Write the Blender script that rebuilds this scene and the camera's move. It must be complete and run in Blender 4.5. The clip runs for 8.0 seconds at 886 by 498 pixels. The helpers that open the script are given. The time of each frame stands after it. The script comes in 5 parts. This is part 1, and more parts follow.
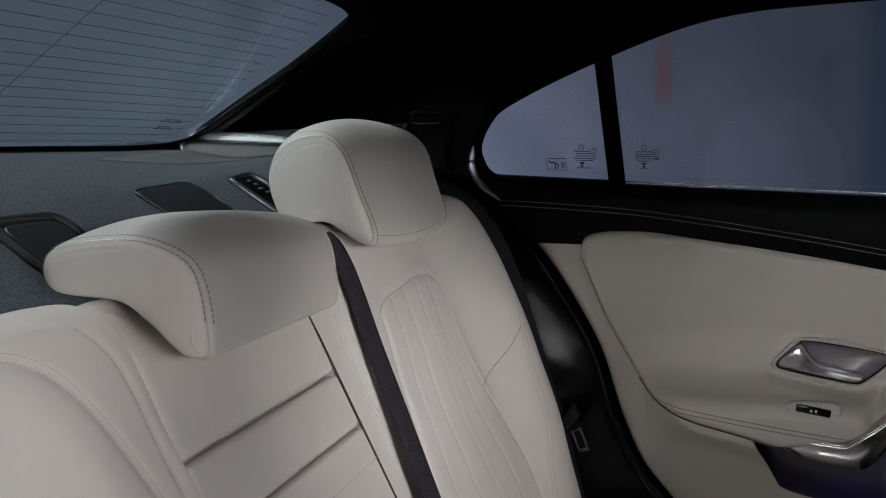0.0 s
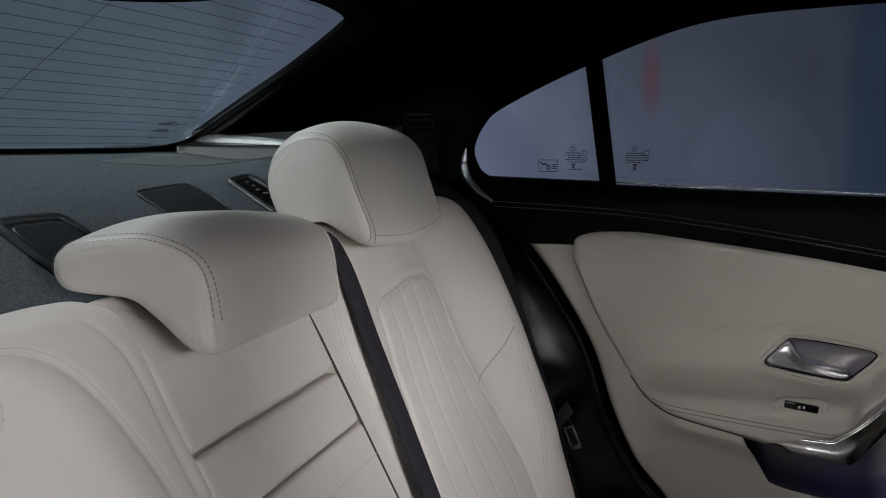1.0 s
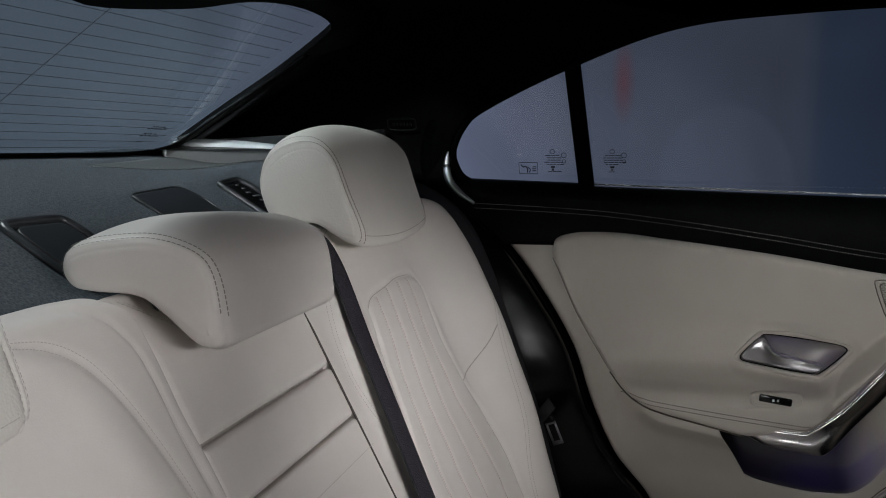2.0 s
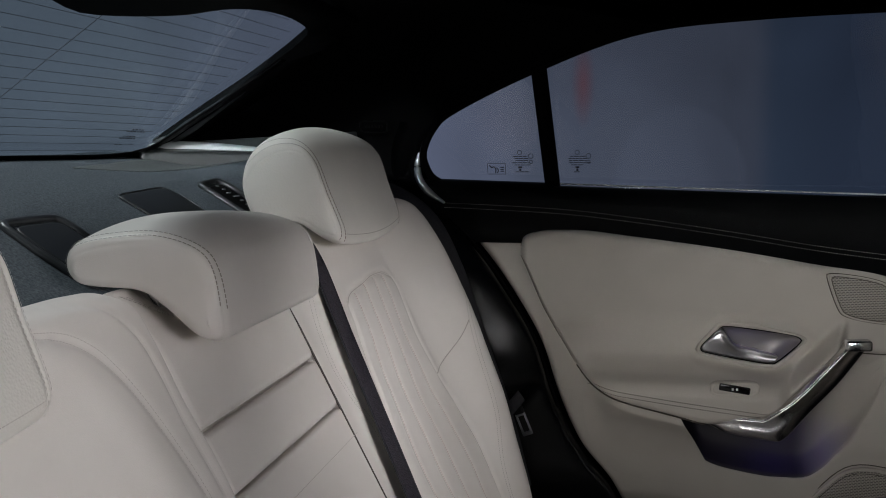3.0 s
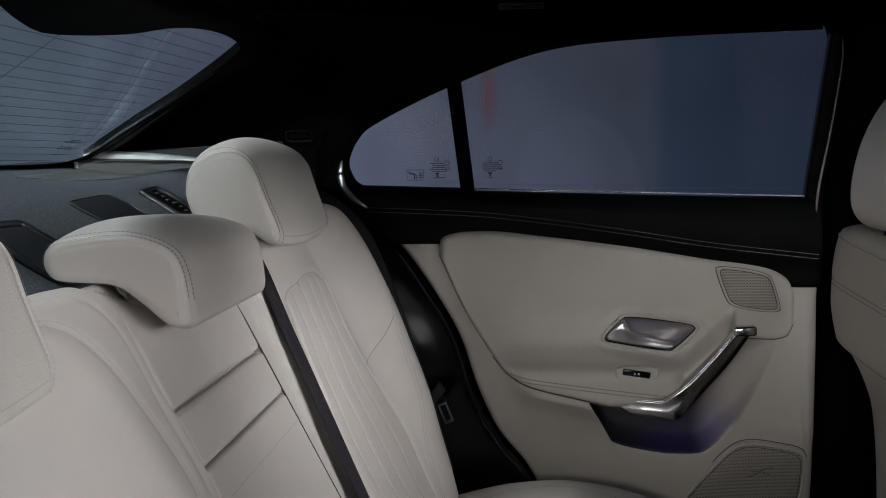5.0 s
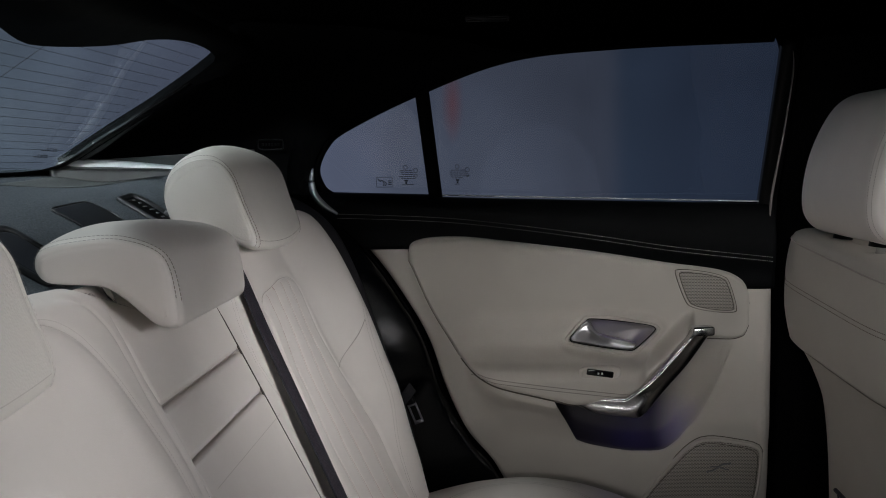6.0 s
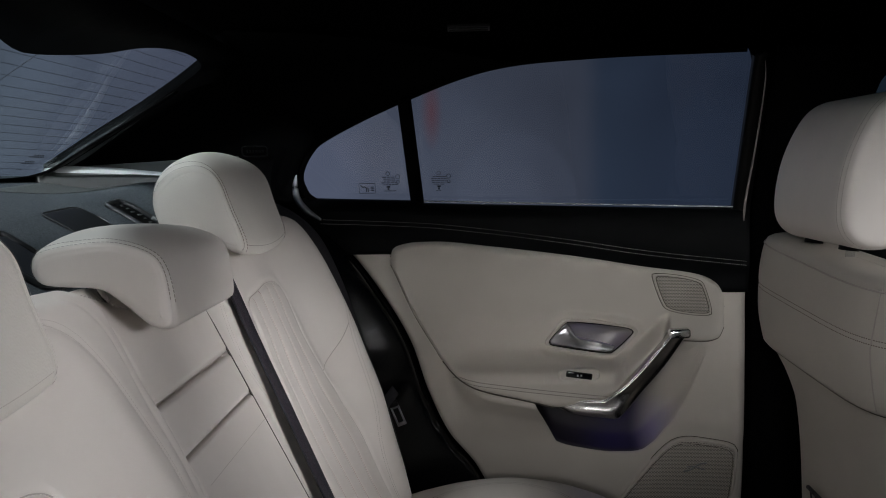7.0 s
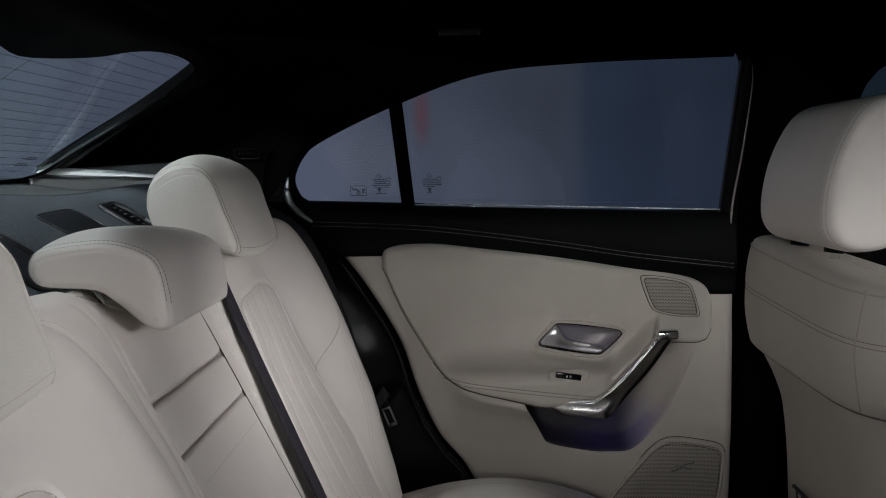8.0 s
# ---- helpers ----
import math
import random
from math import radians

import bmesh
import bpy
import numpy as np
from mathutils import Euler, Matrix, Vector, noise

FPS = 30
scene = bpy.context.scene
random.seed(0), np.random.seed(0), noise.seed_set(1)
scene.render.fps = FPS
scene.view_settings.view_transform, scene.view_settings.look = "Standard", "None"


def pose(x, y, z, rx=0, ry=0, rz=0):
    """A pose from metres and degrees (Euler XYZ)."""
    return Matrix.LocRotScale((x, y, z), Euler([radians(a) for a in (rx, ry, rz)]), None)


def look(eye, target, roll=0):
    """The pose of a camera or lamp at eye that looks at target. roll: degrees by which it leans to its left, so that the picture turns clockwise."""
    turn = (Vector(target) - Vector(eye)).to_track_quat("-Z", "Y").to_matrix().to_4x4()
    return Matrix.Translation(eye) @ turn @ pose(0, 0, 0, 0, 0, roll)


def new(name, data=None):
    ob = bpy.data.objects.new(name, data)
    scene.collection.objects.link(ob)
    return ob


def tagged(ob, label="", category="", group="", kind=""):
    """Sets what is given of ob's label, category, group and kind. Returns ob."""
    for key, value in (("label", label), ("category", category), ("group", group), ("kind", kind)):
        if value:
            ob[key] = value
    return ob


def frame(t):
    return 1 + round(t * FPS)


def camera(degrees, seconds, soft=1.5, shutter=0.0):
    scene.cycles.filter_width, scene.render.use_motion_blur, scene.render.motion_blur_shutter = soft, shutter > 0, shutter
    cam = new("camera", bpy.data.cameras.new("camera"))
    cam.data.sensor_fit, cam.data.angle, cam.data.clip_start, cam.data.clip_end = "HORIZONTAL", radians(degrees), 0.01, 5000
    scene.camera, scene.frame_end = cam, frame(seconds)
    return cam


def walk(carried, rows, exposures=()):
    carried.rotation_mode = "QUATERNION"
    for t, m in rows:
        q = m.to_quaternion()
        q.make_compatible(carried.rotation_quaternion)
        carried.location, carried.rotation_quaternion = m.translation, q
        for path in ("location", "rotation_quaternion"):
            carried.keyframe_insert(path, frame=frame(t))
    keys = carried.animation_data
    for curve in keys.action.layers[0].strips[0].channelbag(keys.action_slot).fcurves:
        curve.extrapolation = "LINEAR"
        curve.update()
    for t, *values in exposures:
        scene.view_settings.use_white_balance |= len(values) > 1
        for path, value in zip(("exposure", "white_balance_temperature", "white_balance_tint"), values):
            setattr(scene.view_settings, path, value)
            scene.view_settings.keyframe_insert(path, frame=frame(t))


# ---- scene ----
cam = camera(48.4, 8.0, soft=1.0)
PATH = [
    (0, (-0.698, 0.05, 0.922), (1.212, 0.594, 0.688), 0.2),
    (0.5, (-0.706, 0.051, 0.922), (1.207, 0.588, 0.69), 0.1),
    (1, (-0.719, 0.055, 0.92), (1.2, 0.573, 0.693), 0.1),
    (1.5, (-0.734, 0.06, 0.918), (1.192, 0.553, 0.697), -0.0),
    (3, (-0.803, 0.077, 0.917), (1.15, 0.452, 0.704), -0.3),
    (3.5, (-0.829, 0.081, 0.916), (1.133, 0.409, 0.703), -0.4),
    (4, (-0.857, 0.084, 0.916), (1.112, 0.36, 0.704), -0.5),
    (4.5, (-0.884, 0.088, 0.916), (1.093, 0.314, 0.711), -0.6),
    (6, (-0.957, 0.101, 0.914), (1.032, 0.202, 0.734), -0.8),
    (6.5, (-0.974, 0.105, 0.913), (1.017, 0.179, 0.741), -0.8),
    (7, (-0.987, 0.109, 0.912), (1.005, 0.162, 0.747), -0.8),
    (7.5, (-0.997, 0.11, 0.912), (0.997, 0.15, 0.751), -0.8),
    (8, (-1.001, 0.112, 0.913), (0.992, 0.142, 0.752), -0.7),
]
walk(cam, [(t, look(eye, target, roll)) for t, eye, target, roll in PATH])

# ---- world, light ----
world = bpy.data.worlds.new("studio_world")
scene.world = world
world.use_nodes = True
world.node_tree.nodes["Background"].inputs[0].default_value = (0.55, 0.62, 0.8, 1)
world.node_tree.nodes["Background"].inputs[1].default_value = 0.04


def softbox(name, eye, target, sx, sy, watts, colour, spread=180):
    lamp = bpy.data.lights.new(name, "AREA")
    lamp.shape, lamp.size, lamp.size_y = "RECTANGLE", sx, sy
    lamp.energy, lamp.color, lamp.spread = watts, colour, radians(spread)
    ob = new(name, lamp)
    ob.matrix_world = look(eye, target)
    return ob


# studio softboxes, unseen: beside the car, two gridded ones ahead of it, two over the boot, the last added to brighten
# the pillar foot
softbox("softbox_side", (-2.35, 0.40, 1.35), (0.70, -0.08, 1.02), 0.8, 0.5, 1.32, (0.99, 0.985, 0.98), 31)
softbox("softbox_low", (-1.95, -2.4, 1.20), (0.27, 0.42, 0.51), 1.1, 0.8, 2.8, (0.985, 0.97, 0.975), 21)
softbox("softbox_front", (-1.35, -3.2, 1.45), (-0.08, 0.38, 0.88), 1.2, 0.6, 1.3, (0.98, 0.97, 1.0), 29)
softbox("softbox_rear", (0.2, 1.5, 2.55), (0.4, 0.68, 0.88), 1.0, 0.3, 24, (0.88, 0.98, 1.0))
softbox("fill_boot", (-1.6, 1.2, 1.60), (0.62, 0.70, 0.91), 0.5, 0.3, 0.6, (0.90, 0.97, 1.0), 13)


# ---- materials ----
def shader(name, base, rough=0.5, metal=0.0, spec=0.5):
    m = bpy.data.materials.new(name)
    m.use_nodes = True
    b = m.node_tree.nodes["Principled BSDF"]
    b.inputs["Base Color"].default_value = (*base, 1)
    b.inputs["Roughness"].default_value = rough
    b.inputs["Metallic"].default_value = metal
    b.inputs["Specular IOR Level"].default_value = spec
    return m, m.node_tree.nodes, m.node_tree.links, b


def grain(m, scale, strength, dist, kind="VORONOI", stretch=(1, 1, 1)):
    """fine relief in metres of object space"""
    n, l = m.node_tree.nodes, m.node_tree.links
    b = n["Principled BSDF"]
    co, mp = n.new("ShaderNodeTexCoord"), n.new("ShaderNodeMapping")
    mp.inputs["Scale"].default_value = stretch
    l.new(co.outputs["Object"], mp.inputs[0])
    if kind == "VORONOI":
        t = n.new("ShaderNodeTexVoronoi")
        out = t.outputs["Distance"]
    else:
        t = n.new("ShaderNodeTexNoise")
        t.inputs["Detail"].default_value = 4
        out = t.outputs["Fac"]
    t.inputs["Scale"].default_value = scale
    l.new(mp.outputs[0], t.inputs["Vector"])
    bump = n.new("ShaderNodeBump")
    bump.inputs["Strength"].default_value, bump.inputs["Distance"].default_value = strength, dist
    l.new(out, bump.inputs["Height"])
    l.new(bump.outputs[0], b.inputs["Normal"])
    return out


def mottle(m, c1, c2, scale, r1=None, r2=None):
    """broad variation of colour and gloss"""
    n, l = m.node_tree.nodes, m.node_tree.links
    b = n["Principled BSDF"]
    co, t = n.new("ShaderNodeTexCoord"), n.new("ShaderNodeTexNoise")
    t.inputs["Scale"].default_value, t.inputs["Detail"].default_value = scale, 5
    l.new(co.outputs["Object"], t.inputs["Vector"])
    r = n.new("ShaderNodeValToRGB")
    r.color_ramp.elements[0].position, r.color_ramp.elements[1].position = 0.3, 0.7
    r.color_ramp.elements[0].color, r.color_ramp.elements[1].color = (*c1, 1), (*c2, 1)
    l.new(t.outputs["Fac"], r.inputs[0])
    l.new(r.outputs[0], b.inputs["Base Color"])
    if r1 is not None:
        mr = n.new("ShaderNodeMapRange")
        mr.inputs["To Min"].default_value, mr.inputs["To Max"].default_value = r1, r2
        l.new(t.outputs["Fac"], mr.inputs["Value"])
        l.new(mr.outputs[0], b.inputs["Roughness"])


M = {}


def cream(name, a, b, gscale, gs, gd=0.0006):
    m = shader(name, a, 0.5, 0, 0.35)[0]
    mottle(m, a, b, 14, 0.46, 0.58)
    grain(m, gscale, gs, gd)
    # soft unevenness of the padding under the skin
    n, l = m.node_tree.nodes, m.node_tree.links
    co, t, bump = n.new("ShaderNodeTexCoord"), n.new("ShaderNodeTexNoise"), n.new("ShaderNodeBump")
    t.inputs["Scale"].default_value, t.inputs["Detail"].default_value = 38, 2
    bump.inputs["Strength"].default_value, bump.inputs["Distance"].default_value = 0.10, 0.0022
    l.new(co.outputs["Object"], t.inputs["Vector"])
    l.new(t.outputs["Fac"], bump.inputs["Height"])
    fine = n["Principled BSDF"].inputs["Normal"].links[0].from_node
    l.new(bump.outputs[0], fine.inputs["Normal"])
    M[name] = m


cream("cream_leather", (0.675, 0.635, 0.60), (0.715, 0.675, 0.64), 1000, 0.13)
cream("cream_grained", (0.67, 0.64, 0.595), (0.71, 0.68, 0.635), 480, 0.30, 0.0009)
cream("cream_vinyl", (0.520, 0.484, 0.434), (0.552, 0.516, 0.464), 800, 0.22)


def plain(name, base, rough, metal=0.0, spec=0.5, g=None, alt=None, mscale=20):
    m = shader(name, base, rough, metal, spec)[0]
    if alt:
        mottle(m, base, alt, mscale, rough * 0.9, min(1, rough * 1.1))
    if g:
        grain(m, *g)
    M[name] = m
    return m


plain("wing_leather", (0.0006, 0.0008, 0.0014), 0.19, 0, 0.32, (800, 0.2, 0.0005), (0.002, 0.0024, 0.003))
plain("black_leather", (0.0016, 0.0020, 0.0023), 0.5, 0, 0.07, (800, 0.3, 0.0006), (0.0036, 0.0040, 0.0046))
plain("black_plastic", (0.0018, 0.0018, 0.002), 0.45, 0, 0.12, (1500, 0.12, 0.0004), (0.003, 0.003, 0.0034))
plain("satin_plastic", (0.038, 0.041, 0.043), 0.42, 0, 0.4, (1500, 0.1, 0.0003), (0.045, 0.048, 0.05))
plain("ledge_plastic", (0.045, 0.048, 0.050), 0.34, 0, 0.6, (1500, 0.1, 0.0003), (0.055, 0.058, 0.060))
plain("foot_sheen", (0.52, 0.545, 0.555), 0.35, 0, 0.7, (1500, 0.1, 0.0003), (0.56, 0.585, 0.595))
plain("gloss_black", (0.006, 0.006, 0.007), 0.12, 0, 0.5)
plain("pillar_cloth", (0.0010, 0.0010, 0.0012), 0.7, 0, 0.04, (1400, 0.4, 0.0005, "NOISE"), (0.002, 0.002, 0.0023), 50)
plain("rubber", (0.0010, 0.0010, 0.0012), 0.6, 0, 0.03, (600, 0.1, 0.0004), (0.002, 0.002, 0.0024))
plain("headliner", (0.0008, 0.0008, 0.0009), 0.95, 0, 0.01, (1400, 0.4, 0.0006, "NOISE"), (0.0014, 0.0014, 0.0015), 60)
plain("shelf_cloth", (0.046, 0.056, 0.067), 0.9, 0, 0.2, (1000, 1.0, 0.0016, "NOISE"), (0.120, 0.140, 0.158), 420)
plain("carpet", (0.010, 0.010, 0.011), 0.95, 0, 0.1, (900, 0.6, 0.001, "NOISE"), (0.016, 0.016, 0.017), 80)
plain("webbing", (0.013, 0.011, 0.019), 0.55, 0, 0.4, (480, 1.0, 0.0018, "VORONOI", (1, 2.2, 2.2)), (0.058, 0.051, 0.070), 260)
# darker copy for edges and the left belt, whose shade is in the colour
plain("webbing_shade", (0.014, 0.014, 0.017), 0.7, 0, 0.3, (700, 0.7, 0.0008, "VORONOI", (1, 2.2, 2.2)), (0.026, 0.026, 0.031), 300)
plain("satin_metal", (0.64, 0.63, 0.625), 0.27, 1.0, 0.5, (500, 0.05, 0.0002, "NOISE"), (0.60, 0.59, 0.58))
plain("handle_metal", (0.62, 0.61, 0.63), 0.34, 1.0, 0.5, (900, 0.05, 0.0002, "NOISE"), (0.58, 0.57, 0.59))
plain("pull_metal", (0.62, 0.605, 0.60), 0.25, 1.0, 0.5, (900, 0.05, 0.0002, "NOISE"), (0.60, 0.585, 0.58))
plain("crease_shade", (0.11, 0.095, 0.08), 0.8, 0, 0.2)
plain("cup_metal", (0.25, 0.235, 0.225), 0.42, 0.3, 0.5, None, (0.28, 0.26, 0.25))
plain("chrome", (0.80, 0.81, 0.83), 0.22, 1.0)
plain("bright_strip", (0.82, 0.83, 0.85), 0.38, 1.0)
plain("sill_strip", (0.74, 0.75, 0.77), 0.45, 0.2)
plain("steel", (0.22, 0.22, 0.23), 0.36, 1.0)
plain("thread_dark", (0.22, 0.185, 0.165), 0.8, 0, 0.2)
plain("thread_rose", (0.50, 0.395, 0.36), 0.8, 0, 0.2)
plain("thread_pale", (0.52, 0.475, 0.445), 0.8, 0, 0.2)
plain("thread_mid", (0.30, 0.275, 0.25), 0.8, 0, 0.2)
plain("thread_light", (0.44, 0.425, 0.40), 0.8, 0, 0.2)
plain("seam_shadow", (0.46, 0.42, 0.385), 0.7, 0, 0.2, (900, 0.3, 0.0005), (0.50, 0.46, 0.425))
plain("thread_seat", (0.055, 0.048, 0.045), 0.8, 0, 0.2)
plain("shelf_lid", (0.013, 0.015, 0.016), 0.42, 0, 0.4, (900, 0.2, 0.0004), (0.017, 0.019, 0.020))
plain("shelf_mesh", (0.075, 0.083, 0.085), 0.6, 0, 0.4, (420, 1.0, 0.0014), (0.095, 0.103, 0.105))
plain("lid_edge", (0.030, 0.033, 0.036), 0.32, 0, 0.6)
plain("tag_black", (0.003, 0.003, 0.0034), 0.5, 0, 0.15)
plain("print_dark", (0.012, 0.012, 0.016), 0.5)
plain("joint_shade", (0.07, 0.058, 0.05), 0.6, 0, 0.3)
plain("grey_edge", (0.30, 0.27, 0.25), 0.45, 0, 0.3)


def pocket_shade_material():
    """inside of the door pocket: its shade is painted as a ramp from dark to the panel's cream"""
    m = plain("pocket_shade", (0.05, 0.045, 0.05), 0.6, 0, 0.25, (900, 0.2, 0.0004))
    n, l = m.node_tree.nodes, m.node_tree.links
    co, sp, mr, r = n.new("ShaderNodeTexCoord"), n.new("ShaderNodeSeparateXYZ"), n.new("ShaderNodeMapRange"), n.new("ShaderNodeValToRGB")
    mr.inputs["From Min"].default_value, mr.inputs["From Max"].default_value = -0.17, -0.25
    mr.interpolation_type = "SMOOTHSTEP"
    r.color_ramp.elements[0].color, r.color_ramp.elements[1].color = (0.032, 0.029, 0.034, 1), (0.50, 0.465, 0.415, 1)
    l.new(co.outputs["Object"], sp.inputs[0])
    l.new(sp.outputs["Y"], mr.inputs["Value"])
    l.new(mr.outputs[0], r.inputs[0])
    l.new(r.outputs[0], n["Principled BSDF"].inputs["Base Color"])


pocket_shade_material()
plain("print_grey", (0.13, 0.135, 0.14), 0.5)
plain("print_white", (0.75, 0.75, 0.76), 0.5)


def glass(name, tint, rough=0.0):
    """tinted pane: straight-through tint with a true surface reflection"""
    m = bpy.data.materials.new(name)
    m.use_nodes = True
    n, l = m.node_tree.nodes, m.node_tree.links
    n.remove(n["Principled BSDF"])
    tr, gl, mx, fr = (n.new("ShaderNodeBsdfTransparent"), n.new("ShaderNodeBsdfGlossy"), n.new("ShaderNodeMixShader"), n.new("ShaderNodeLayerWeight"))
    pw, ma = n.new("ShaderNodeMath"), n.new("ShaderNodeMath")
    pw.operation, ma.operation = "POWER", "MULTIPLY_ADD"
    pw.inputs[1].default_value, ma.inputs[1].default_value, ma.inputs[2].default_value = 5, 0.7, 0.03
    tr.inputs[0].default_value = (*tint, 1)
    gl.inputs["Roughness"].default_value = rough
    fr.inputs[0].default_value = 0.5
    l.new(fr.outputs["Facing"], pw.inputs[0])
    l.new(pw.outputs[0], ma.inputs[0])
    l.new(ma.outputs[0], mx.inputs[0])
    l.new(tr.outputs[0], mx.inputs[1])
    l.new(gl.outputs[0], mx.inputs[2])
    l.new(mx.outputs[0], n["Material Output"].inputs[0])
    M[name] = m


glass("tinted_glass", (0.80, 0.83, 0.86))
glass("dark_glass", (0.55, 0.62, 0.60))


# ---- mesh tools ----
def part(name, bm, material, parent=None, label="", smooth=True):
    me = bpy.data.meshes.new(name)
    bmesh.ops.recalc_face_normals(bm, faces=bm.faces)
    bm.to_mesh(me)
    bm.free()
    me.materials.append(M[material])
    if smooth:
        me.polygons.foreach_set("use_smooth", [True] * len(me.polygons))
    ob = new(name, me)
    if parent:
        ob.parent = parent
    if label:
        ob["label"] = label
    return ob


def thing(name, label, category, group="", at=(0, 0, 0)):
    ob = new(name)
    ob.location = at
    return tagged(ob, label, category, group)


def set_structure(ob, label, category):
    return tagged(ob, label, category, "", "structure")


def herm(x, xs, ys):
    """smooth monotone interpolation through a few control values (xs rising)"""
    xs, ys = np.asarray(xs, float), np.asarray(ys, float)
    h, dl = np.diff(xs), np.diff(ys) / np.diff(xs)
    m = np.zeros(len(xs))
    m[0], m[-1] = dl[0], dl[-1]
    for i in range(1, len(xs) - 1):
        if dl[i - 1] * dl[i] > 0:
            w1, w2 = 2 * h[i] + h[i - 1], h[i] + 2 * h[i - 1]
            m[i] = (w1 + w2) / (w1 / dl[i - 1] + w2 / dl[i])
    x = np.clip(np.asarray(x, float), xs[0], xs[-1])
    i = np.clip(np.searchsorted(xs, x) - 1, 0, len(xs) - 2)
    t = (x - xs[i]) / h[i]
    return ((1 + 2 * t) * (1 - t) ** 2 * ys[i] + t * (1 - t) ** 2 * h[i] * m[i] + t * t * (3 - 2 * t) * ys[i + 1] + t * t * (t - 1) * h[i] * m[i + 1])


def spline(pts, n, closed=False):
    """n points evenly spaced along a smooth curve through control points"""
    p = np.asarray(pts, float)
    k = len(p)
    dense = []
    segs = k if closed else k - 1
    for i in range(segs):
        if closed:
            a, b, c, d = p[(i - 1) % k], p[i], p[(i + 1) % k], p[(i + 2) % k]
        else:
            b, c = p[i], p[i + 1]
            a = p[i - 1] if i else 2 * b - c
            d = p[i + 2] if i + 2 < k else 2 * c - b
        t = np.linspace(0, 1, 24, endpoint=False)[:, None]
        dense.append(0.5 * (2 * b + (c - a) * t + (2 * a - 5 * b + 4 * c - d) * t ** 2 + (3 * b - a - 3 * c + d) * t ** 3))
    dense = np.vstack(dense + ([p[:1]] if closed else [p[-1:]]))
    s = np.r_[0, np.cumsum(np.linalg.norm(np.diff(dense, axis=0), axis=1))]
    want = np.linspace(0, s[-1], n + 1)[:-1] if closed else np.linspace(0, s[-1], n)
    return np.stack([np.interp(want, s, dense[:, j]) for j in range(p.shape[1])], 1)


def smooth(e0, e1, x):
    t = np.clip((np.asarray(x, float) - e0) / (e1 - e0), 0, 1)
    return t * t * (3 - 2 * t)


def sheet_bm(P, bm=None):
    """quads over a grid of points P[i, j]"""
    bm = bm or bmesh.new()
    vs = [[bm.verts.new(q) for q in row] for row in P]
    for i in range(len(vs) - 1):
        for j in range(len(vs[0]) - 1):
            bm.faces.new((vs[i][j], vs[i + 1][j], vs[i + 1][j + 1], vs[i][j + 1]))
    return bm


def loft_bm(rings, bm=None, caps=True):
    """closed rings bridged in order"""
    bm = bm or bmesh.new()
    vs = [[bm.verts.new(q) for q in r] for r in rings]
    n = len(vs[0])
    for a, b in zip(vs, vs[1:]):
        for j in range(n):
            bm.faces.new((a[j], a[(j + 1) % n], b[(j + 1) % n], b[j]))
    if caps:
        for r in (vs[0], vs[-1]):
            c = bm.verts.new(sum((v.co for v in r), Vector()) / n)
            for j in range(n):
                bm.faces.new((r[j], r[(j + 1) % n], c))
    return bm


def thick_bm(P, off):
    """a sheet of points P given a back at P + off, closed round the edge"""
    P = np.asarray(P, float)
    Q = P + np.asarray(off, float)
    a, b = P.shape[:2]
    bm = bmesh.new()
    f = [[bm.verts.new(q) for q in r] for r in P]
    k = [[bm.verts.new(q) for q in r] for r in Q]
    for i in range(a - 1):
        for j in range(b - 1):
            bm.faces.new((f[i][j], f[i + 1][j], f[i + 1][j + 1], f[i][j + 1]))
            bm.faces.new((k[i][j], k[i][j + 1], k[i + 1][j + 1], k[i + 1][j]))
    rim = [(i, 0) for i in range(a)] + [(a - 1, j) for j in range(1, b)] + [(i, b - 1) for i in range(a - 2, -1, -1)] + [(0, j) for j in range(b - 2, 0, -1)]
    for (i, j), (m, n) in zip(rim, rim[1:] + rim[:1]):
        bm.faces.new((f[i][j], f[m][n], k[m][n], k[i][j]))
    return bm


def box_bm(c, s, bevel=0.0, m=None, seg=2, bm=None):
    out = bm or bmesh.new()
    tmp = bmesh.new()
    bmesh.ops.create_cube(tmp, size=1, matrix=Matrix.Diagonal((*s, 1)))
    if bevel:
        bmesh.ops.bevel(tmp, geom=tmp.edges[:], offset=bevel, segments=seg, affect="EDGES", profile=0.5)
    bmesh.ops.transform(tmp, matrix=Matrix.Translation(c) @ (m or Matrix()), verts=tmp.verts)
    me = bpy.data.meshes.new("tmp")
    tmp.to_mesh(me)
    tmp.free()
    out.from_mesh(me)
    bpy.data.meshes.remove(me)
    return out


def tube_bm(pts, r, n=8, bm=None, flat=1.0, side=(0, 0, 1)):
    """a round or flattened bar along points"""
    p = np.asarray(pts, float)
    rings = []
    for i in range(len(p)):
        t = p[min(i + 1, len(p) - 1)] - p[max(i - 1, 0)]
        t /= np.linalg.norm(t)
        a = np.cross(t, side)
        if np.linalg.norm(a) < 1e-6:
            a = np.cross(t, (1, 0, 0))
        a /= np.linalg.norm(a)
        b = np.cross(a, t)
        rr = r[i] if np.ndim(r) else r
        rings.append([p[i] + rr * (math.cos(q) * a * flat + math.sin(q) * b) for q in np.linspace(0, 2 * math.pi, n, endpoint=False)])
    return loft_bm(rings, bm)


